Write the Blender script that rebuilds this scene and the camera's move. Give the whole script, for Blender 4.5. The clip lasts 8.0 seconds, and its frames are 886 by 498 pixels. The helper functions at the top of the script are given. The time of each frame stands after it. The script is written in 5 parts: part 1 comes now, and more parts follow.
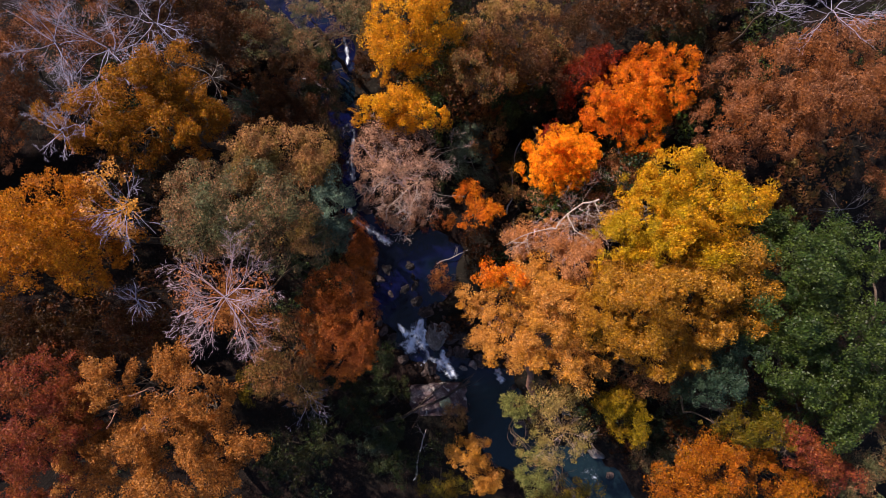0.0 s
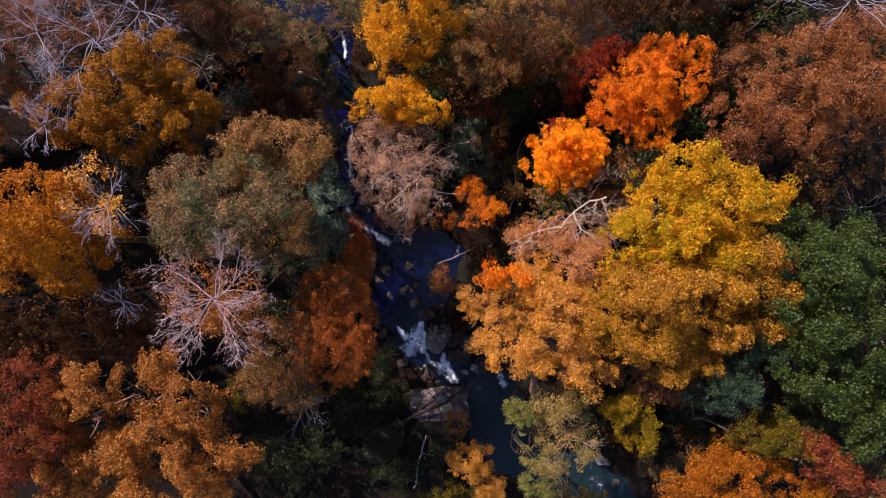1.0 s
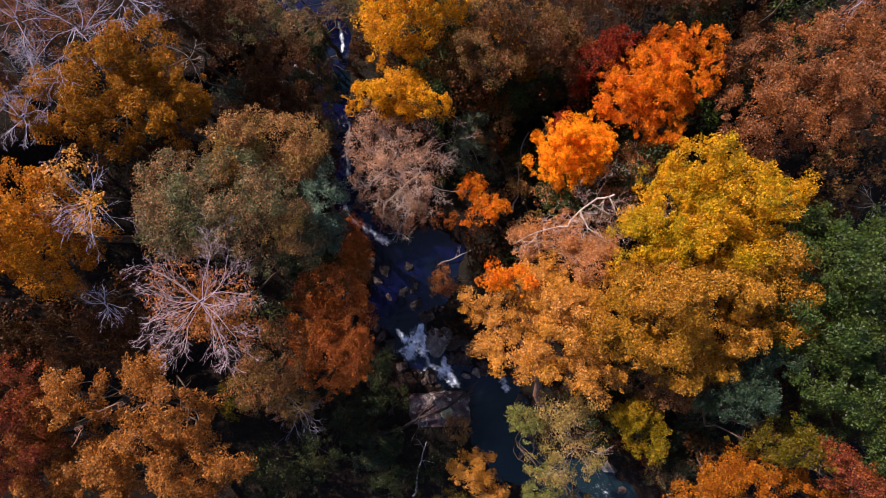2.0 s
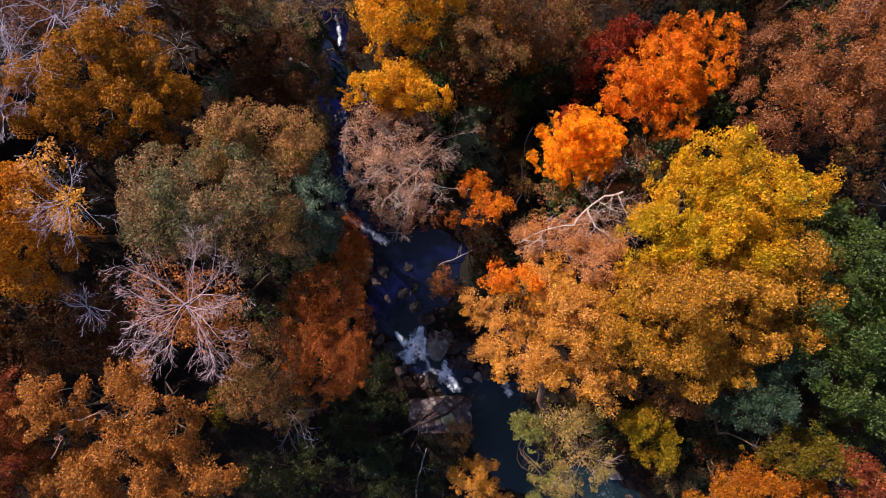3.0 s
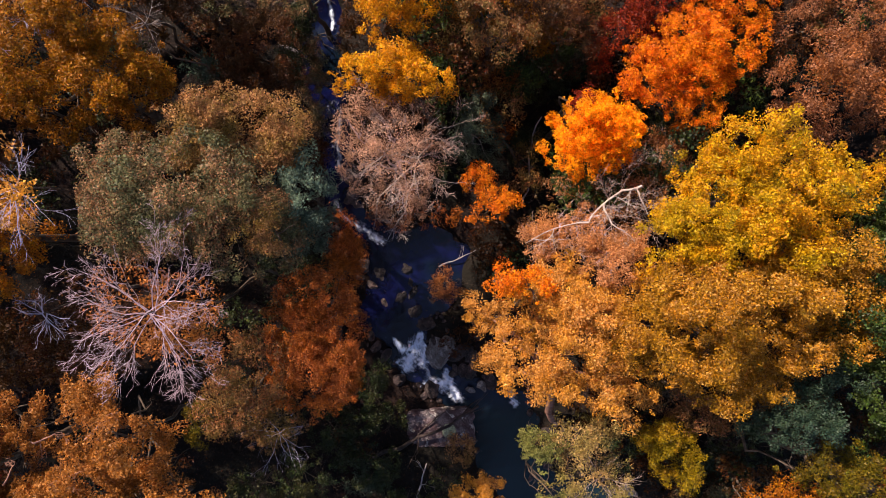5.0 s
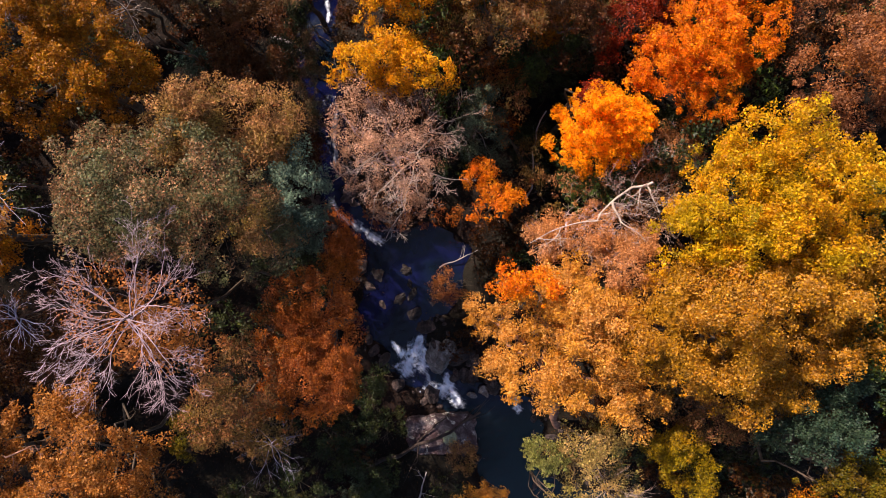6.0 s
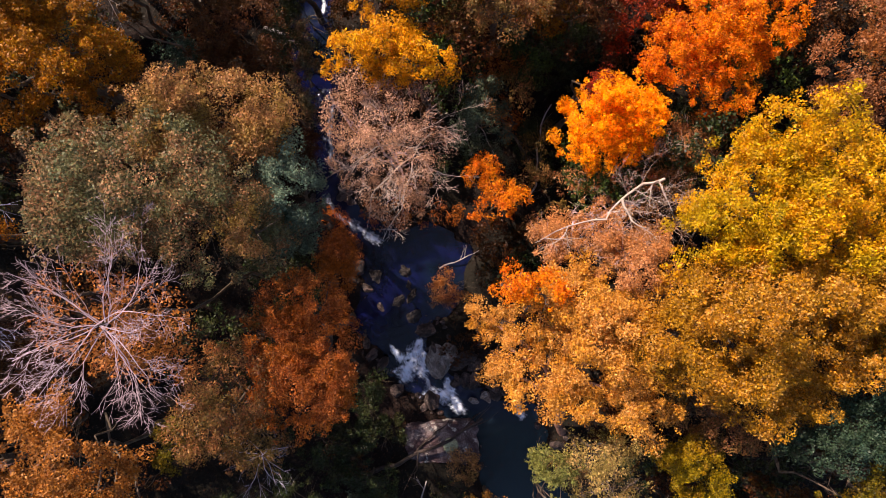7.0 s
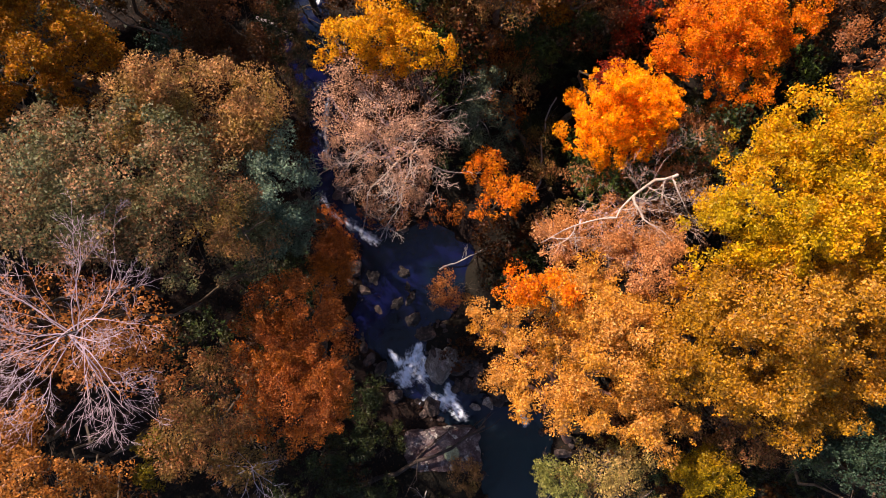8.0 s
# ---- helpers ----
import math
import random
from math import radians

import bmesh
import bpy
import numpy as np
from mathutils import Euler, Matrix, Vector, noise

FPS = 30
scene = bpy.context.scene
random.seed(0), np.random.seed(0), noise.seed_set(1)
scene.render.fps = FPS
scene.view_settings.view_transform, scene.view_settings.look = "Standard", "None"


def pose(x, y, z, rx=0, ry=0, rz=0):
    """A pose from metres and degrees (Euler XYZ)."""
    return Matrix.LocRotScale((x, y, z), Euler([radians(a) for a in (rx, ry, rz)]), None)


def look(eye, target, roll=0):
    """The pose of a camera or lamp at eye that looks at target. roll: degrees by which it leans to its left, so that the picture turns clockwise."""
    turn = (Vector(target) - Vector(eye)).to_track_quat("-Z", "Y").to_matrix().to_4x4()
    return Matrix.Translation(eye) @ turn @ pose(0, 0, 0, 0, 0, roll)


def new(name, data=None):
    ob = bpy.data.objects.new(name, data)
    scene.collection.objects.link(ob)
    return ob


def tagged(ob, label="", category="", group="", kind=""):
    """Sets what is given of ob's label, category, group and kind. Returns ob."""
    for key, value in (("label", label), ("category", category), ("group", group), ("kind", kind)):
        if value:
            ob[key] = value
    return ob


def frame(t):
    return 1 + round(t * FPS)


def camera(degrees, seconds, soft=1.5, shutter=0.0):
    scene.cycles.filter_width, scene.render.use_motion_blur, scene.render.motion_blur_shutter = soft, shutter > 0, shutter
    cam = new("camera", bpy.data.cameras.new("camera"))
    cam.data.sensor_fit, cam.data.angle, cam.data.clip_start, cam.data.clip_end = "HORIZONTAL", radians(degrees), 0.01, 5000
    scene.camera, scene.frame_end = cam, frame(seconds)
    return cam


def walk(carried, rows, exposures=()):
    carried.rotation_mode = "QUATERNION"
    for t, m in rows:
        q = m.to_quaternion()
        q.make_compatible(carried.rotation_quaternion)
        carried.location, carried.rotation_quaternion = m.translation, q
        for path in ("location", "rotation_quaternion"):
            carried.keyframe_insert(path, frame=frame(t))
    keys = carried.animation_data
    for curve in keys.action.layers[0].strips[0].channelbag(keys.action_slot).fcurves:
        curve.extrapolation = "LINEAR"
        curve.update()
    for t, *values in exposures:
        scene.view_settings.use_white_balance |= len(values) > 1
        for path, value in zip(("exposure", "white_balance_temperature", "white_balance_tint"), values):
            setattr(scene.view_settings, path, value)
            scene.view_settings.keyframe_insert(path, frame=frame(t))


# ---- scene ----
cam = camera(74.0, 8.0, soft=0.8)
PATH = [
    (0.0, 1.315, -0.125, 46.628, -0.264, -0.055, 0.949),
    (0.5, 1.299, -0.161, 45.922, -0.219, -0.042, 0.953),
    (1.0, 1.283, -0.194, 45.218, -0.177, -0.030, 0.954),
    (1.5, 1.268, -0.224, 44.514, -0.139, -0.020, 0.952),
    (2.0, 1.253, -0.251, 43.810, -0.104, -0.010, 0.947),
    (2.5, 1.238, -0.274, 43.107, -0.072, -0.001, 0.938),
    (3.0, 1.224, -0.295, 42.404, -0.044, 0.006, 0.926),
    (3.5, 1.211, -0.312, 41.702, -0.019, 0.012, 0.910),
    (4.0, 1.198, -0.325, 41.000, 0.002, 0.018, 0.892),
    (4.5, 1.185, -0.336, 40.299, 0.020, 0.022, 0.870),
    (5.0, 1.173, -0.343, 39.598, 0.034, 0.025, 0.844),
    (5.5, 1.161, -0.348, 38.897, 0.045, 0.027, 0.815),
    (6.0, 1.150, -0.349, 38.197, 0.053, 0.028, 0.783),
    (6.5, 1.139, -0.346, 37.498, 0.057, 0.028, 0.747),
    (7.0, 1.128, -0.341, 36.799, 0.058, 0.027, 0.709),
    (7.5, 1.118, -0.332, 36.100, 0.055, 0.024, 0.666),
    (8.0, 1.109, -0.320, 35.402, 0.049, 0.021, 0.621),
]
walk(cam, [(t, pose(x, y, z, rx, ry, rz)) for t, x, y, z, rx, ry, rz in PATH], exposures=[(0.0, 1.0, 6370, 19), (4.0, 1.19, 6560, 19), (8.0, 1.43, 7030, 19)])

# ---- sky and sun ----
SUN_TO = Vector((-0.62, 0.62, 0.74)).normalized()
world = bpy.data.worlds.new("sky")
scene.world = world
world.use_nodes = True
wn, wl = world.node_tree.nodes, world.node_tree.links
sky = wn.new("ShaderNodeTexSky")
sky.sky_type = "NISHITA"
sky.sun_disc = False
sky.sun_elevation = math.asin(SUN_TO.z)
sky.sun_rotation = math.atan2(SUN_TO.x, SUN_TO.y)
wl.new(sky.outputs[0], wn["Background"].inputs["Color"])
wn["Background"].inputs["Strength"].default_value = 0.108
sun = new("sun", bpy.data.lights.new("sun", "SUN"))
sun.data.energy, sun.data.angle, sun.data.color = 4.8, radians(0.6), (1.0, 0.88, 0.73)
sun.matrix_world = look(SUN_TO * 120, (0, 0, 0))


# ---- materials ----
def material(name, rough=0.7, spec=0.3):
    m = bpy.data.materials.new(name)
    m.use_nodes = True
    b = m.node_tree.nodes["Principled BSDF"]
    b.inputs["Roughness"].default_value = rough
    b.inputs["Specular IOR Level"].default_value = spec
    return m, m.node_tree.nodes, m.node_tree.links, b


def ramp(nodes, stops, smooth="LINEAR"):
    r = nodes.new("ShaderNodeValToRGB")
    r.color_ramp.interpolation = smooth
    e = r.color_ramp.elements
    while len(e) < len(stops):
        e.new(0.5)
    for k, (p, c) in enumerate(stops):
        e[k].position, e[k].color = p, (*c, 1)
    return r


def noise_node(nodes, links, scale, detail=4.0, coord=None, rough=0.55):
    n = nodes.new("ShaderNodeTexNoise")
    n.inputs["Scale"].default_value, n.inputs["Detail"].default_value, n.inputs["Roughness"].default_value = scale, detail, rough
    if coord:
        links.new(coord, n.inputs["Vector"])
    return n


def mixed(nodes, links, fac, a, b, mode="MIX"):
    x = nodes.new("ShaderNodeMix")
    x.data_type, x.blend_type = "RGBA", mode
    for socket, value in ((x.inputs[0], fac), (x.inputs[6], a), (x.inputs[7], b)):
        if isinstance(value, (int, float)):
            socket.default_value = value
        elif isinstance(value, tuple):
            socket.default_value = (*value, 1)
        else:
            links.new(value, socket)
    return x.outputs[2]


def vivid(c, much=1.3):
    """A fuller colour of the same lightness."""
    y = 0.3 * c[0] + 0.6 * c[1] + 0.1 * c[2]
    return tuple(max(0.004, y + (v - y) * much) for v in c)


def leaf_material(name, colours, patch, amount=0.55, through_light=0.44, gloss=0.2):
    """Autumn leaf: each leaf takes one of the colours, patches of the crown lean to the patch colour."""
    colours, patch = [vivid(c) for c in colours], vivid(patch)
    m, n, l, b = material(name, 0.5, gloss)
    geo, tex = n.new("ShaderNodeNewGeometry"), n.new("ShaderNodeTexCoord")
    info = n.new("ShaderNodeObjectInfo")
    r = ramp(n, [((k + 0.2) / len(colours), c) for k, c in enumerate(colours)])
    l.new(geo.outputs["Random Per Island"], r.inputs[0])
    add = n.new("ShaderNodeVectorMath")
    l.new(tex.outputs["Object"], add.inputs[0])
    l.new(info.outputs["Random"], add.inputs[1])
    big = noise_node(n, l, 0.5, 4, add.outputs[0], 0.65)
    steep = ramp(n, [(0.44, (0, 0, 0)), (0.58, (min(1.0, amount * 1.35),) * 3)])
    l.new(big.outputs["Fac"], steep.inputs[0])
    c = mixed(n, l, steep.outputs[0], r.outputs[0], patch)
    many = n.new("ShaderNodeTexWhiteNoise")
    many.noise_dimensions = "1D"
    spread = n.new("ShaderNodeMath")
    spread.operation = "MULTIPLY"
    spread.inputs[1].default_value = 917.0
    l.new(geo.outputs["Random Per Island"], spread.inputs[0])
    l.new(spread.outputs[0], many.inputs["W"])
    # light and dark specks and pale sky gloss put into each leaf's colour
    tone = ramp(n, [(0.0, (0.6, 0.58, 0.56)), (0.5, (0.94, 0.94, 0.94)), (0.85, (1.25, 1.24, 1.22)), (1.0, (1.5, 1.52, 1.6))])
    l.new(many.outputs["Value"], tone.inputs[0])
    c = mixed(n, l, 1.0, c, tone.outputs[0], "MULTIPLY")
    # clump-scale light and dark multiplied into the leaf colour
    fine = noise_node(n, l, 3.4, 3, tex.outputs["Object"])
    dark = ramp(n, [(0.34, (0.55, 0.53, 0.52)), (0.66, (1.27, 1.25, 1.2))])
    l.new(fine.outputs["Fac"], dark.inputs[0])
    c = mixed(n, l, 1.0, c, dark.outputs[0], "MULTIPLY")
    l.new(c, b.inputs["Base Color"])
    t = n.new("ShaderNodeBsdfTranslucent")
    l.new(c, t.inputs["Color"])
    s = n.new("ShaderNodeMixShader")
    s.inputs[0].default_value = through_light
    l.new(b.outputs[0], s.inputs[1])
    l.new(t.outputs[0], s.inputs[2])
    l.new(s.outputs[0], n["Material Output"].inputs["Surface"])
    return m


def bark_material(name, light, dark, scale=3.0):
    m, n, l, b = material(name, 0.85, 0.2)
    tex = n.new("ShaderNodeTexCoord")
    a = noise_node(n, l, scale, 6, tex.outputs["Object"], 0.65)
    r = ramp(n, [(0.35, dark), (0.62, light)])
    l.new(a.outputs["Fac"], r.inputs[0])
    l.new(r.outputs[0], b.inputs["Base Color"])
    f = noise_node(n, l, scale * 9, 4, tex.outputs["Object"])
    bump = n.new("ShaderNodeBump")
    bump.inputs["Strength"].default_value, bump.inputs["Distance"].default_value = 0.6, 0.03
    l.new(f.outputs["Fac"], bump.inputs["Height"])
    l.new(bump.outputs[0], b.inputs["Normal"])
    return m


def rock_material(name, light, dark, lichen, amount, disc=None, disc_colour=None):
    m, n, l, b = material(name, 0.8, 0.3)
    tex = n.new("ShaderNodeTexCoord")
    info = n.new("ShaderNodeObjectInfo")
    add = n.new("ShaderNodeVectorMath")
    l.new(tex.outputs["Object"], add.inputs[0])
    scale = n.new("ShaderNodeVectorMath")
    scale.operation = "SCALE"
    scale.inputs["Scale"].default_value = 13.0
    l.new(info.outputs["Random"], scale.inputs[0])
    l.new(scale.outputs[0], add.inputs[1])
    v = add.outputs[0]
    a = noise_node(n, l, 1.1, 9, v, 0.7)
    r = ramp(n, [(0.44, dark), (0.51, tuple(0.35 * p + 0.65 * q for p, q in zip(light, dark))), (0.57, light), (0.66, tuple(0.6 * p for p in light))])
    l.new(a.outputs["Fac"], r.inputs[0])
    p = noise_node(n, l, 1.7, 7, v, 0.7)
    q = ramp(n, [(0.56, (0, 0, 0)), (0.6, (amount,) * 3)])
    l.new(p.outputs["Fac"], q.inputs[0])
    c = mixed(n, l, q.outputs[0], r.outputs[0], lichen)
    if disc:
        # one round colony of lichen: x, y and radius on the stone
        flat = n.new("ShaderNodeVectorMath")
        flat.operation = "MULTIPLY"
        flat.inputs[1].default_value = (1.0, 1.0, 0.0)
        l.new(tex.outputs["Object"], flat.inputs[0])
        far = n.new("ShaderNodeVectorMath")
        far.operation = "DISTANCE"
        far.inputs[1].default_value = (disc[0], disc[1], 0.0)
        l.new(flat.outputs[0], far.inputs[0])
        wobble = n.new("ShaderNodeMath")
        wobble.operation = "MULTIPLY_ADD"
        wobble.inputs[1].default_value = 0.5
        l.new(p.outputs["Fac"], wobble.inputs[0])
        l.new(far.outputs["Value"], wobble.inputs[2])
        edge = ramp(n, [(disc[2] + 0.2, (0.85, 0.85, 0.85)), (disc[2] + 0.27, (0, 0, 0))])
        l.new(wobble.outputs[0], edge.inputs[0])
        c = mixed(n, l, edge.outputs[0], c, disc_colour)
    s = noise_node(n, l, 14, 5, v, 0.7)
    sp = ramp(n, [(0.38, (0.35, 0.32, 0.3)), (0.62, (1.3, 1.3, 1.3))])
    l.new(s.outputs["Fac"], sp.inputs[0])
    c = mixed(n, l, 1.0, c, sp.outputs[0], "MULTIPLY")
    l.new(c, b.inputs["Base Color"])
    bump = n.new("ShaderNodeBump")
    bump.inputs["Strength"].default_value, bump.inputs["Distance"].default_value = 1.0, 0.16
    l.new(a.outputs["Fac"], bump.inputs["Height"])
    l.new(bump.outputs[0], b.inputs["Normal"])
    return m


def ground_material():
    m, n, l, b = material("leaf_litter_soil", 0.95, 0.1)
    tex = n.new("ShaderNodeTexCoord")
    v = n.new("ShaderNodeTexVoronoi")
    v.inputs["Scale"].default_value = 7.0
    l.new(tex.outputs["Object"], v.inputs["Vector"])
    # dark soil and litter, lowered further to stand in for canopy shade
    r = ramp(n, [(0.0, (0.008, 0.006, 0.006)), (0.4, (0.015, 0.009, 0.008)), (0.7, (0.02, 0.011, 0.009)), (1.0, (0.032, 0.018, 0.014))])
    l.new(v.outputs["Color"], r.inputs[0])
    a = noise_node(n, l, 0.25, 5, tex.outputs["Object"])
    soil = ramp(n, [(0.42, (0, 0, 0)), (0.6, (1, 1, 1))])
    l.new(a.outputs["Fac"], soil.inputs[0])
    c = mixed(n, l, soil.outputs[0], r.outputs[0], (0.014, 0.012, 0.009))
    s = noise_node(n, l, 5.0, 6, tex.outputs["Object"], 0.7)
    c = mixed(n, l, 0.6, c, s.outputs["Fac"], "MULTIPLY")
    l.new(c, b.inputs["Base Color"])
    bump = n.new("ShaderNodeBump")
    bump.inputs["Strength"].default_value, bump.inputs["Distance"].default_value = 1.0, 0.12
    l.new(s.outputs["Fac"], bump.inputs["Height"])
    l.new(bump.outputs[0], b.inputs["Normal"])
    return m


def water_material():
    """Dark clear stream water; the foam attribute turns it to white water."""
    m, n, l, b = material("stream_water", 0.06, 0.5)
    b.inputs["IOR"].default_value = 1.33
    tex = n.new("ShaderNodeTexCoord")
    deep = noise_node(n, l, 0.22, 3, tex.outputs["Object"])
    # navy puts the sky's blue reflection into the water colour
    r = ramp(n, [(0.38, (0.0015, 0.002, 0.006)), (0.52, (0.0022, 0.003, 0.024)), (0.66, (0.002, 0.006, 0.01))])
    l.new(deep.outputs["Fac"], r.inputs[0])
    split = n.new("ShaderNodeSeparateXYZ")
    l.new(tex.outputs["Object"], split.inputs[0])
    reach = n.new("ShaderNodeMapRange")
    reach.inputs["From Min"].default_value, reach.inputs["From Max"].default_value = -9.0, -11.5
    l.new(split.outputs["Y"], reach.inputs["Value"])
    water_tint = mixed(n, l, reach.outputs[0], r.outputs[0], (0.006, 0.014, 0.018))
    at = n.new("ShaderNodeAttribute")
    at.attribute_name = "foam"
    fl = n.new("ShaderNodeAttribute")
    fl.attribute_name = "flow"
    stretch = n.new("ShaderNodeMapping")
    stretch.inputs["Scale"].default_value = (2.2, 0.45, 1.0)
    l.new(fl.outputs["Vector"], stretch.inputs["Vector"])
    froth = noise_node(n, l, 4.2, 8, stretch.outputs[0], 0.8)
    patch = noise_node(n, l, 2.2, 4, tex.outputs["Object"], 0.65)
    both = n.new("ShaderNodeMath")
    both.operation = "MULTIPLY_ADD"
    both.inputs[1].default_value = 0.9
    l.new(patch.outputs["Fac"], both.inputs[0])
    l.new(froth.outputs["Fac"], both.inputs[2])
    add = n.new("ShaderNodeMath")
    l.new(both.outputs[0], add.inputs[0])
    l.new(at.outputs["Fac"], add.inputs[1])
    half = n.new("ShaderNodeMath")
    half.operation = "MULTIPLY"
    half.inputs[1].default_value = 0.5
    l.new(add.outputs[0], half.inputs[0])
    f = ramp(n, [(0.6, (0, 0, 0)), (0.66, (0.2, 0.2, 0.2)), (0.72, (0.65, 0.65, 0.65)), (0.78, (1, 1, 1))])
    l.new(half.outputs[0], f.inputs[0])
    c = mixed(n, l, f.outputs[0], water_tint, (0.6, 0.66, 0.78))
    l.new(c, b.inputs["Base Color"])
    rough = n.new("ShaderNodeMath")
    rough.operation = "MULTIPLY_ADD"
    l.new(f.outputs[0], rough.inputs[0])
    rough.inputs[1].default_value, rough.inputs[2].default_value = 0.6, 0.06
    l.new(rough.outputs[0], b.inputs["Roughness"])
    bump = n.new("ShaderNodeBump")
    bump.inputs["Strength"].default_value, bump.inputs["Distance"].default_value = 0.35, 0.05
    l.new(froth.outputs["Fac"], bump.inputs["Height"])
    l.new(bump.outputs[0], b.inputs["Normal"])
    return m


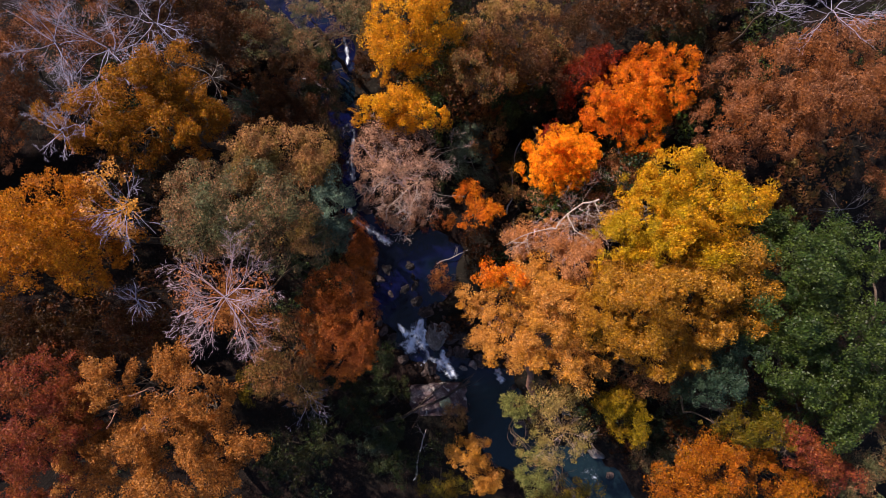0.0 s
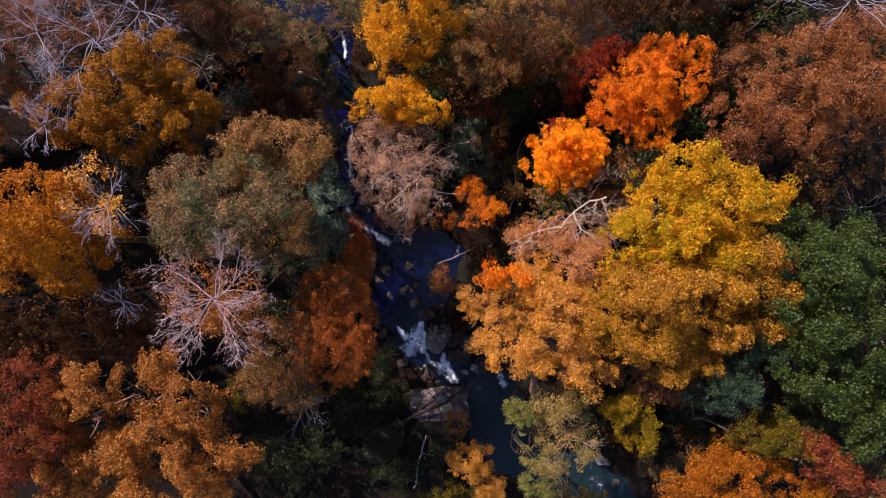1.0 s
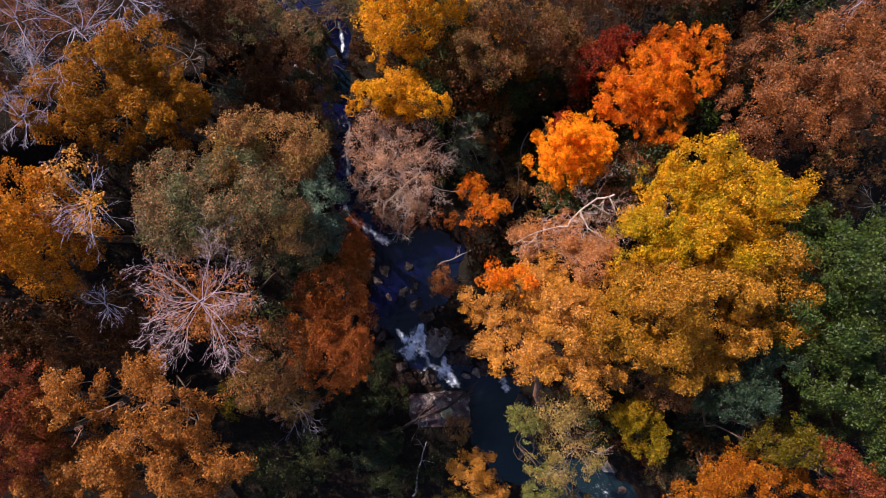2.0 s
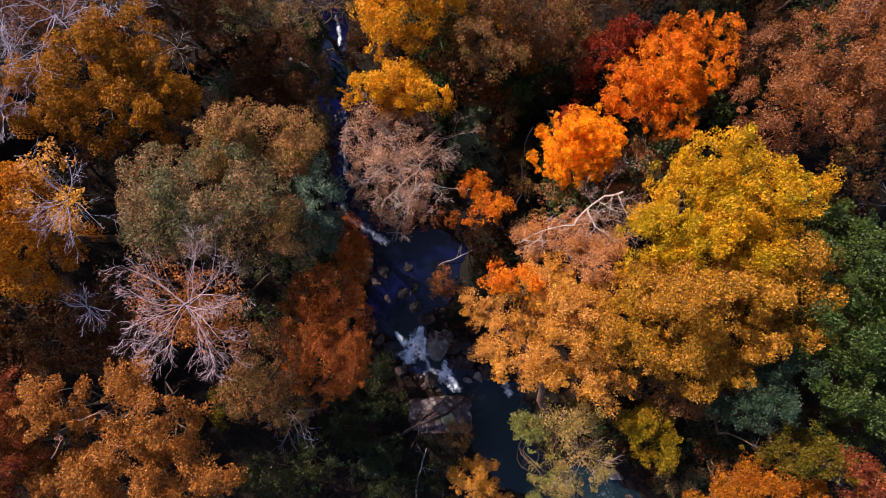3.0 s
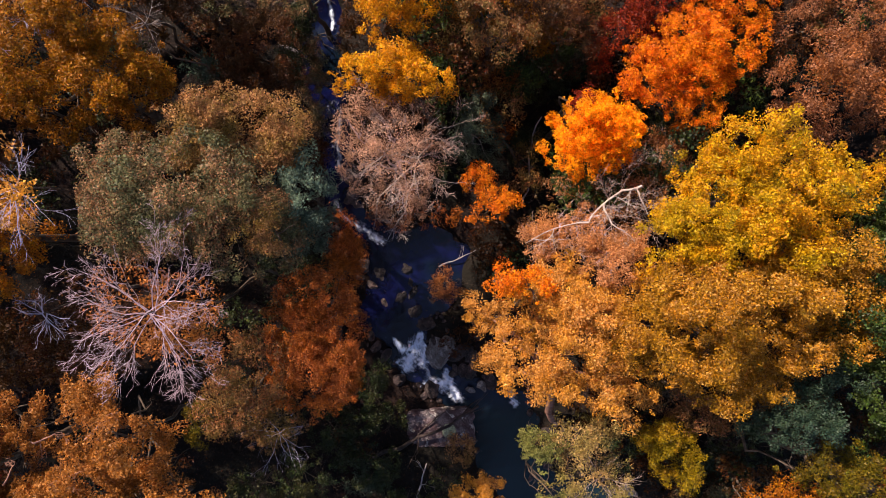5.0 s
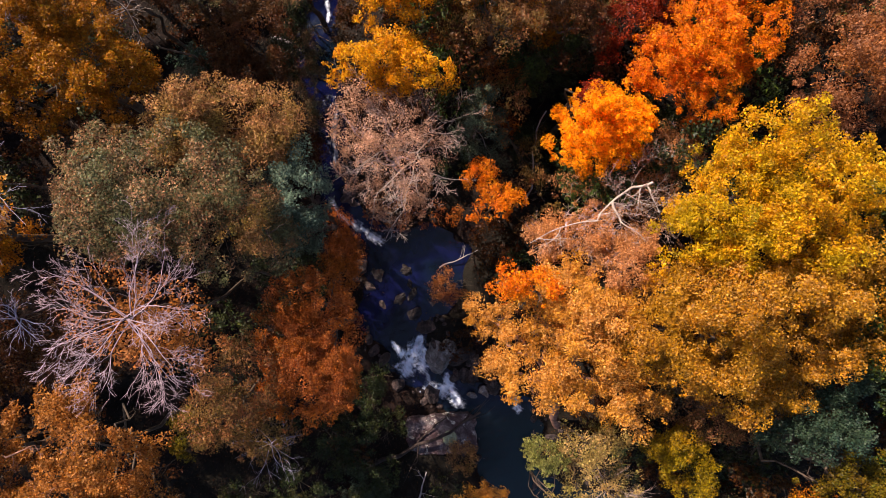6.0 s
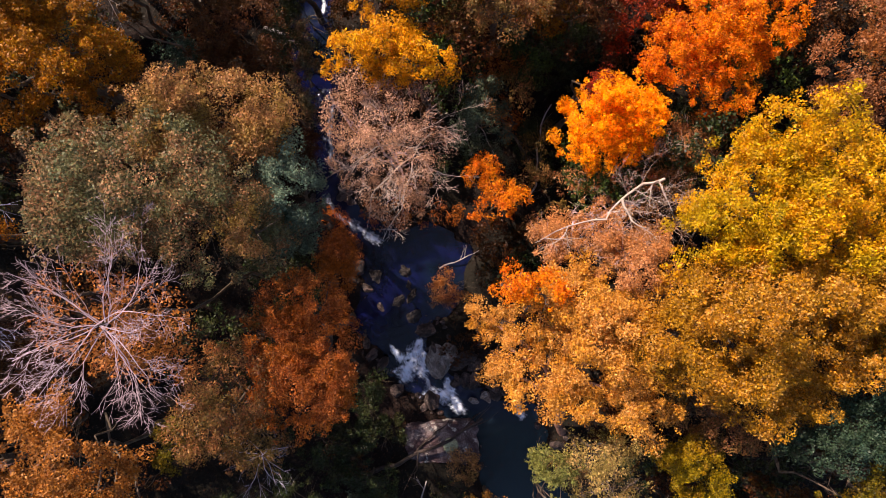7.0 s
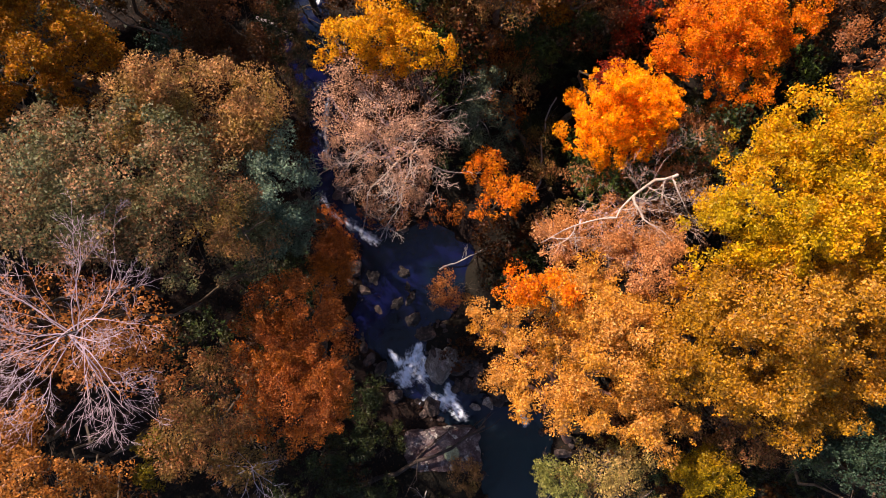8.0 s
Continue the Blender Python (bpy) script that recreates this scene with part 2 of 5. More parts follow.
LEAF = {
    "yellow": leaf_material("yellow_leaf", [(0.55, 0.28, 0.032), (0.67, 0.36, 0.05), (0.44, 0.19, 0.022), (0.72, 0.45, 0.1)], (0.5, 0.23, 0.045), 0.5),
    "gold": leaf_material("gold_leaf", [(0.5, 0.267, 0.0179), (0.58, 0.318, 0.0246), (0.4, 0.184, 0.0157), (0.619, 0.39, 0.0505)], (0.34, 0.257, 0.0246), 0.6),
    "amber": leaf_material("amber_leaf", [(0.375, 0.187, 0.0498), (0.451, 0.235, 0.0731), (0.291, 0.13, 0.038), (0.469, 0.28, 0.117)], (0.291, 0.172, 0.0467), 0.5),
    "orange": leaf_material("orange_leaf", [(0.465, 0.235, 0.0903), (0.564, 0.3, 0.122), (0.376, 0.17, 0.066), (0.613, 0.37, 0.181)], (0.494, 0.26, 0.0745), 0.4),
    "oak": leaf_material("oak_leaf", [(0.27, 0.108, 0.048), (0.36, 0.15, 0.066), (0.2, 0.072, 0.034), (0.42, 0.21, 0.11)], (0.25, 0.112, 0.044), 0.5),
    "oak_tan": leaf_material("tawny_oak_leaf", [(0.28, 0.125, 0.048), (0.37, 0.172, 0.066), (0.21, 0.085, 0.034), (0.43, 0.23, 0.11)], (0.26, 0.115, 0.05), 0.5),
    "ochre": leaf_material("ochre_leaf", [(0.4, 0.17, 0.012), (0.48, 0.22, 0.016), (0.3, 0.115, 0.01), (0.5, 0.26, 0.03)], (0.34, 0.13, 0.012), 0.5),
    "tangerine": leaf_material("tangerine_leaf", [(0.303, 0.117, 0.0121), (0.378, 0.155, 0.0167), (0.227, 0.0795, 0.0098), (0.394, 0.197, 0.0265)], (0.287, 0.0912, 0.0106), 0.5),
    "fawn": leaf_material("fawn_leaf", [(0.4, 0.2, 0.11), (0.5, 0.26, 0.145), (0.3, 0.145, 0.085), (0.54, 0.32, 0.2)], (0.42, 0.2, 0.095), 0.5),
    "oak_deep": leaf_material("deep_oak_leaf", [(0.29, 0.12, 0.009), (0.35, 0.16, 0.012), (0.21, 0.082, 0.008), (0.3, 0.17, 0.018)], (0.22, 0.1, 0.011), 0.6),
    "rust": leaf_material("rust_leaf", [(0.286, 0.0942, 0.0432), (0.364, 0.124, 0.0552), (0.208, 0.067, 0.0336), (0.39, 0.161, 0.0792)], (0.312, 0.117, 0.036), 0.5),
    # the rust leaf darkened to stand in for deep shade
    "rust_shaded": leaf_material("shaded_rust_leaf", [(0.0508, 0.0178, 0.00714), (0.0714, 0.0254, 0.00816), (0.0407, 0.0152, 0.00714), (0.061, 0.028, 0.0101)], (0.0407, 0.0254, 0.00714), 0.5),
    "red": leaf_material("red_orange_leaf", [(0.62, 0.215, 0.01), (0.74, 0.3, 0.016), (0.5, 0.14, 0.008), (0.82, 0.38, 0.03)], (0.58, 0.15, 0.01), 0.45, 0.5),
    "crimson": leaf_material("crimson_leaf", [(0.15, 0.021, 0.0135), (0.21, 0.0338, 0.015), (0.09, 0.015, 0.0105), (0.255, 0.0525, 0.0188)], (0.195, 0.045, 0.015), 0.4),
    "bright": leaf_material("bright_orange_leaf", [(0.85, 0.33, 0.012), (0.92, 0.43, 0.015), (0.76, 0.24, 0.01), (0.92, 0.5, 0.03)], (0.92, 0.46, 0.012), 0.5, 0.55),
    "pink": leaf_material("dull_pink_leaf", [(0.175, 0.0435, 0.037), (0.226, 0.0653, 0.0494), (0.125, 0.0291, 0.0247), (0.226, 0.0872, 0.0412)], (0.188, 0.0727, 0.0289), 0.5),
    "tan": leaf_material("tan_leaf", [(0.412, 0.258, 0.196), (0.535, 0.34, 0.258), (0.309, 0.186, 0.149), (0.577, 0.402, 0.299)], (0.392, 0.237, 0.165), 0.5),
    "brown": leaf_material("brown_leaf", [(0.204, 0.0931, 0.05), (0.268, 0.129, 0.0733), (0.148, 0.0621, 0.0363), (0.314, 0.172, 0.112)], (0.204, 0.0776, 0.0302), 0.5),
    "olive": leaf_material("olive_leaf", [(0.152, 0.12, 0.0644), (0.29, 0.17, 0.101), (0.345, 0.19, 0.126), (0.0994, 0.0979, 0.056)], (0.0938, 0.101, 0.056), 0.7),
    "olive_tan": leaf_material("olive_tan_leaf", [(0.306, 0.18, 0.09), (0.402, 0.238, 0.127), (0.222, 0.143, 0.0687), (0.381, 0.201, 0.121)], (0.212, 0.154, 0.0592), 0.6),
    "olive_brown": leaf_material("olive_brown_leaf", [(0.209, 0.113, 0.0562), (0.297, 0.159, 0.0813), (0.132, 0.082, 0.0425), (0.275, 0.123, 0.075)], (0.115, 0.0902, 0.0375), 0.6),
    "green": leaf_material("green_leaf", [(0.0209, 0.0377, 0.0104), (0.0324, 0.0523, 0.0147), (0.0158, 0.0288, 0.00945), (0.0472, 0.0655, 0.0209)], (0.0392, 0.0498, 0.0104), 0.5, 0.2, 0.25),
    # dark green, lowered further so that its colour holds the shade
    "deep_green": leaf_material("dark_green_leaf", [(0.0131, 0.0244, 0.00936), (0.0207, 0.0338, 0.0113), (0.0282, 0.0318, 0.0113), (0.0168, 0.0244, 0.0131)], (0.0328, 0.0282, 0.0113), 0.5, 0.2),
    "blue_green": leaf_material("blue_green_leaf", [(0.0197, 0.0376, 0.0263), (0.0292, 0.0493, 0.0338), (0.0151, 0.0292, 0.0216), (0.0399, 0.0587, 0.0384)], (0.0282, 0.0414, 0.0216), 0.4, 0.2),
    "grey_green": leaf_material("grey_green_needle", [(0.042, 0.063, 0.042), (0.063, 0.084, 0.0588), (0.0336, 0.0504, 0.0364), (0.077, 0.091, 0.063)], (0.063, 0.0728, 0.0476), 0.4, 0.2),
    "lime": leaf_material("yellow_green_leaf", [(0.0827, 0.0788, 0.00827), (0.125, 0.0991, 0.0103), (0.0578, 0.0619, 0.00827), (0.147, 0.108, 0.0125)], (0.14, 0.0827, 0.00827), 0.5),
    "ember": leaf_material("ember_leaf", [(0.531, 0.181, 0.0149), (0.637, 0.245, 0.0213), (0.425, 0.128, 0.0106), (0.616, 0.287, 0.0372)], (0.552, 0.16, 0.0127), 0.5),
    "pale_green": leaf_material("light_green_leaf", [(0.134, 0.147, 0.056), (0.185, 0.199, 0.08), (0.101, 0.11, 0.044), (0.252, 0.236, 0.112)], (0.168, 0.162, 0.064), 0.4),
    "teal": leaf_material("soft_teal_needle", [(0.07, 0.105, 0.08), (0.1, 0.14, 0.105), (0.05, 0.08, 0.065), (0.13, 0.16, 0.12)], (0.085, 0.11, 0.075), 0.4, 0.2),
    # dull brown, darkened further to carry the shade of slopes and undergrowth
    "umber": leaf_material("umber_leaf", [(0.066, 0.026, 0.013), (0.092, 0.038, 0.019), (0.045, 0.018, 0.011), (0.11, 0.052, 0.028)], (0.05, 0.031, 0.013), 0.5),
    # brown fallen leaves, lowered in colour in place of shade on the banks
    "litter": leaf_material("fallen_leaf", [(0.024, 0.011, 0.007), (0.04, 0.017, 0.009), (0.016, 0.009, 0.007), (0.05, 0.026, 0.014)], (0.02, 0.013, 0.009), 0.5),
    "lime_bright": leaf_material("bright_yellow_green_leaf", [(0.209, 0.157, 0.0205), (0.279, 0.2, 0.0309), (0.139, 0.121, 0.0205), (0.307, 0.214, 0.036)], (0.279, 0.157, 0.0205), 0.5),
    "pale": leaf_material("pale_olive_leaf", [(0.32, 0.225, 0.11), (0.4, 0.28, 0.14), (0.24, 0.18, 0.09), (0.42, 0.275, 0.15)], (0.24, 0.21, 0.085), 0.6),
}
BARK_DARK = bark_material("dark_bark", (0.1, 0.07, 0.05), (0.035, 0.026, 0.02))
BARK_RUST = bark_material("reddish_bark", (0.3, 0.15, 0.1), (0.12, 0.06, 0.045))
BARK_TAN = bark_material("tan_twig_bark", (0.42, 0.3, 0.25), (0.25, 0.17, 0.15))
BARK_GREY = bark_material("grey_bark", (0.3, 0.26, 0.26), (0.15, 0.13, 0.13))
BARK_PALE = bark_material("pale_bark", (0.42, 0.34, 0.29), (0.22, 0.165, 0.14))
BARK_ROSE = bark_material("rosy_twig_bark", (0.42, 0.3, 0.32), (0.25, 0.175, 0.2))
BARK_LILAC = bark_material("lilac_grey_bark", (0.34, 0.3, 0.38), (0.19, 0.165, 0.22))
WOOD_WET = bark_material("wet_dead_wood", (0.05, 0.034, 0.03), (0.016, 0.012, 0.011))
ROCK_GREY = rock_material("grey_boulder_stone", (0.22, 0.2, 0.2), (0.09, 0.075, 0.07), (0.34, 0.32, 0.27), 0.5)
ROCK_SLAB = rock_material("lichened_slab_stone", (0.14, 0.112, 0.118), (0.05, 0.026, 0.03), (0.4, 0.38, 0.35), 0.8, (0.5, -0.15, 0.45), (0.3, 0.33, 0.2))
ROCK_SUNK = rock_material("sunken_stone", (0.04, 0.03, 0.028), (0.014, 0.011, 0.012), (0.05, 0.04, 0.034), 0.3)
ROCK_WET = rock_material("wet_brown_stone", (0.085, 0.056, 0.052), (0.02, 0.014, 0.014), (0.17, 0.12, 0.1), 0.4)
GROUND = ground_material()
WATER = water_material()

# ---- stream line: x, y, water level, half width ----
STREAM = [
    (-30.0, 33.0, 4.6, 1.2), (-13.3, 20.3, 3.3, 1.2), (-10.0, 17.5, 3.2, 1.2), (-8.0, 16.2, 3.15, 1.1), (-6.7, 15.5, 3.1, 0.9), (-6.4, 14.3, 2.3, 0.9),
    (-6.85, 12.0, 2.2, 1.3), (-6.45, 9.9, 2.1, 1.1), (-5.8, 7.3, 2.0, 0.9), (-5.8, 4.3, 1.85, 0.9), (-5.6, 2.3, 1.75, 0.9), (-4.3, 0.85, 1.05, 1.1),
    (-2.6, -0.5, 0.92, 1.9), (-0.6, -1.7, 0.9, 3.3), (-1.9, -4.4, 0.88, 2.3), (-1.2, -6.2, 0.8, 1.5), (-0.8, -7.6, 0.25, 1.3), (1.0, -9.2, 0.08, 1.1),
    (3.2, -10.4, 0.0, 1.3), (5.3, -11.6, 0.0, 2.1), (5.8, -13.7, 0.0, 2.2), (6.4, -15.9, -0.03, 1.8), (9.1, -17.0, -0.1, 1.4), (12.8, -17.8, -0.3, 1.6),
    (14.9, -19.3, -0.6, 1.5), (18.0, -24.0, -1.0, 1.5), (30.0, -40.0, -2.2, 1.5),
]
LINE = np.array(STREAM)


def beside_stream(x, y):
    """Distance from the stream's middle, water level and half width there."""
    x, y = np.asarray(x, float), np.asarray(y, float)
    best = np.full(x.shape, 1e9)
    level, half = np.zeros(x.shape), np.ones(x.shape)
    for a, b in zip(LINE[:-1], LINE[1:]):
        d = b[:2] - a[:2]
        u = np.clip(((x - a[0]) * d[0] + (y - a[1]) * d[1]) / (d @ d), 0, 1)
        dist = np.hypot(x - a[0] - u * d[0], y - a[1] - u * d[1])
        near = dist < best
        best = np.where(near, dist, best)
        level = np.where(near, a[2] + u * (b[2] - a[2]), level)
        half = np.where(near, a[3] + u * (b[3] - a[3]), half)
    return best, level, half


def waves(x, y, size, seed):
    """Smooth uneven relief from a few crossed sine waves."""
    g = np.random.default_rng(seed)
    out = np.zeros(np.shape(x))
    for k in range(7):
        a, f, p = g.uniform(0, 6.28), g.uniform(0.6, 1.7) / size, g.uniform(0, 6.28)
        out = out + np.sin((x * np.cos(a) + y * np.sin(a)) * f * 6.28 + p)
    return out / 4.0


def ground_height(x, y):
    d, level, half = beside_stream(x, y)
    edge = d - half * (1 + 0.18 * waves(x, y, 2.6, 5))
    bank = np.where(edge < 0, -0.5 * np.clip(-edge / 0.8, 0, 1), 0.55 * np.clip(edge / 0.9, 0, 1) + 0.2 * np.clip(edge - 0.9, 0, 40))
    far = np.clip((d - 6) / 30, 0, 1)
    hill = 4.0 * far * far * (3 - 2 * far)
    rough = (0.1 * waves(x, y, 1.9, 1) + 0.35 * waves(x, y, 7.0, 2) * np.clip(d / 8, 0, 1) + 2.0 * waves(x, y, 60.0, 3) * np.clip((d - 20) / 60, 0, 1) * np.exp(-np.hypot(x, y) / 60)) * np.clip(edge / 1.5, 0.12, 1)
    return level + bank + hill + rough


def height_at(x, y):
    return float(ground_height(np.array([x]), np.array([y]))[0])


# ---- mesh helpers ----
def mesh_of(name, verts, faces, mat, smooth=False):
    """A mesh from arrays of corners and of equal-sided faces."""
    verts, faces = np.asarray(verts, np.float32), np.asarray(faces, np.int32)
    me = bpy.data.meshes.new(name)
    me.vertices.add(len(verts))
    me.vertices.foreach_set("co", verts.ravel())
    me.loops.add(faces.size)
    me.loops.foreach_set("vertex_index", faces.ravel())
    me.polygons.add(len(faces))
    me.polygons.foreach_set("loop_start", np.arange(0, faces.size, faces.shape[1], dtype=np.int32))
    if smooth:
        me.polygons.foreach_set("use_smooth", np.ones(len(faces), bool))
    me.update(calc_edges=True)
    me.materials.append(mat)
    return me


def part(name, me, parent, label=""):
    ob = new(name, me)
    ob.parent = parent
    return tagged(ob, label)


def unit(v):
    return v / np.maximum(np.linalg.norm(v, axis=-1, keepdims=True), 1e-9)


def leaf_arrays(g, at, normal, size, slim=0.78):
    """Small pointed three-cornered leaves at the places, facing about along the normals."""
    n = len(at)
    along = unit(np.cross(normal, unit(g.normal(size=(n, 3)))))
    side = np.cross(normal, along)
    length = (size * g.uniform(0.65, 1.4, n))[:, None]
    width = length * slim * g.uniform(0.8, 1.2, n)[:, None]
    back = at - along * length * 0.4
    v = np.stack([back + side * width * 0.5, at + along * length * 0.6 - normal * length * 0.12, back - side * width * 0.5], 1)
    return v.reshape(-1, 3), np.arange(3 * n).reshape(n, 3)


def crown_cloud(g, lobes, clump, dens, droop=0.25, flat=0.55, open_at=-3.0):
    """Places and normals of leaves: clumps spread over the outer part of each lobe of a crown."""
    at, normal = [], []
    lumps = unit(g.normal(size=(9, 3))) * g.uniform(0.7, 1.8, 9)[:, None]
    phase = g.uniform(0, 6.28, 9)
    for cx, cy, cz, rx, ry, rz in lobes:
        size = np.array((rx, ry, rz))
        area = 2.6 * (rx * ry + rx * rz + ry * rz)
        count = max(6, int(area / (clump * clump * 1.2)))
        d = np.stack([*g.normal(size=(2, count)), np.zeros(count)], 1)
        d = unit(d)
        up = g.uniform(-0.16, 1.0, count)
        d = d * np.sqrt(1 - up * up)[:, None]
        d[:, 2] = up
        depth = 1.1 - 0.5 * g.uniform(0, 1, count) ** 1.6
        stray = g.uniform(0, 1, count) < 0.09
        depth = np.where(stray, g.uniform(1.08, 1.22, count), depth) * (1 + 0.06 * np.sum(np.sin(3.2 * d @ lumps.T + phase), 1))
        mid = np.array((cx, cy, cz)) + d * size * depth[:, None]
        gap = np.sum(np.sin(mid @ lumps.T * 1.7 + phase), 1)
        keep = gap > open_at + 1.2 * g.uniform(-1, 1, count)
        mid, d, stray = mid[keep], d[keep], stray[keep]
        count = len(mid)
        radius = clump * (0.3 + 0.75 * g.uniform(0, 1, count) ** 1.6) * np.where(stray, 0.6, 1)
        number = np.maximum(4, (dens * 3.14 * radius * radius).astype(int))
        who = np.repeat(np.arange(count), number)
        o = unit(g.normal(size=(len(who), 3)))
        o[:, 2] = np.abs(o[:, 2]) * g.choice([1, 1, 1, -1], len(who))
        reach = radius[:, None] * np.stack([g.uniform(0.6, 1.7, count), g.uniform(0.6, 1.3, count), np.ones(count)], 1)
        turn = g.uniform(0, 6.28, count)
        off = o * (g.uniform(0, 1, len(who)) ** 0.42)[:, None] * reach[who]
        c, s = np.cos(turn[who]), np.sin(turn[who])
        off = np.stack([off[:, 0] * c - off[:, 1] * s, off[:, 0] * s + off[:, 1] * c, off[:, 2]], 1)
        off[:, 2] = off[:, 2] * flat - droop * np.hypot(off[:, 0], off[:, 1]) ** 1.3
        at.append(mid[who] + off)
        normal.append(unit(o * 0.5 + d[who] * 0.3 + np.array((0, 0, 0.35)) + g.normal(size=(len(who), 3)) * 0.75))
    return np.concatenate(at), np.concatenate(normal)


class Tubes:
    """Gathers tapered tubes into one mesh."""

    def __init__(self):
        self.v, self.f, self.n = [], [], 0

    def add(self, points, r0, r1, sides=6, power=1.0):
        p = np.asarray(points, float)
        k = len(p)
        t = unit(np.gradient(p, axis=0))
        ref = np.array((0.31, 0.17, 0.93)) if abs(t[0][2]) < 0.8 else np.array((0.95, 0.2, 0.1))
        a = unit(np.cross(t, ref))
        b = np.cross(t, a)
        r = r0 + (r1 - r0) * np.linspace(0, 1, k) ** power
        ang = np.linspace(0, 2 * np.pi, sides, endpoint=False)
        ring = p[:, None] + r[:, None, None] * (np.cos(ang)[None, :, None] * a[:, None] + np.sin(ang)[None, :, None] * b[:, None])
        self.v.append(ring.reshape(-1, 3))
        i, j = np.meshgrid(np.arange(k - 1), np.arange(sides), indexing="ij")
        q = np.stack([i * sides + j, i * sides + (j + 1) % sides, (i + 1) * sides + (j + 1) % sides, (i + 1) * sides + j], -1).reshape(-1, 4)
        self.f.append(q + self.n)
        self.n += k * sides
        return self

    def mesh(self, name, mat):
        return mesh_of(name, np.concatenate(self.v), np.concatenate(self.f), mat, True)


def bend(g, a, b, sag=0.0, wander=0.06, k=8):
    """A crooked way from a to b."""
    a, b = np.asarray(a, float), np.asarray(b, float)
    u = np.linspace(0, 1, k)[:, None]
    length = np.linalg.norm(b - a)
    w = np.cumsum(g.normal(size=(k, 3)), 0)
    w = w - w[0] - u * (w[-1] - w[0])
    p = a + (b - a) * u + w * wander * length
    p[:, 2] += sag * length * (4 * u * (1 - u))[:, 0]
    return p


def twigs(g, tubes, start, way, length, radius, depth, sides=5, rise=0.12, apart=None):
    """A bough with its side branches, down to thin twigs. apart: a list that takes each first side branch as tubes of its own."""
    k = 7 if depth > 1 else 5 if depth else 3
    p, d = [np.array(start, float)], unit(np.array(way, float))
    for _ in range(k - 1):
        d = unit(d + g.normal(size=3) * 0.17 + np.array((0, 0, rise * 0.3)))
        p.append(p[-1] + d * length / (k - 1))
    tubes.add(p, radius, max(radius * 0.25, 0.003), sides)
    if depth == 0:
        return
    for _ in range(g.integers(4, 7) if depth > 1 else g.integers(3, 6)):
        u = g.uniform(0.12, 1.0) * (k - 1)
        i = min(int(u), k - 2)
        q = p[i] + (p[i + 1] - p[i]) * (u - i)
        t = unit(p[i + 1] - p[i])
        s = unit(np.cross(t, g.normal(size=3)))
        s[2] *= 0.75
        to = tubes
        if apart is not None:
            to = Tubes()
            apart.append(to)
        twigs(g, to, q, t * 0.9 + s * g.uniform(0.45, 1.05), length * (0.72 - 0.42 * u / k) * g.uniform(0.6, 1.15), max(radius * 0.55 * (1 - 0.75 * u / k), 0.004), depth - 1, max(3, sides - 1), rise)


def limb_with(tubes, branches, bark, base, label=""):
    """A limb, and each of its branches as a part of it."""
    limb = part("limb", tubes.mesh("limb", bark), base, label)
    for b in branches:
        part("branch", b.mesh("branch", bark), limb)


SEED = [100]


def rng():
    SEED[0] += 1
    return np.random.default_rng(SEED[0])


def thing(name, x, y, label, category, group="", kind="", z=None):
    """An empty at the thing's base."""
    e = new(name)
    e.location = (x, y, height_at(x, y) - 0.05 if z is None else z)
    return tagged(e, label, category, group, kind)


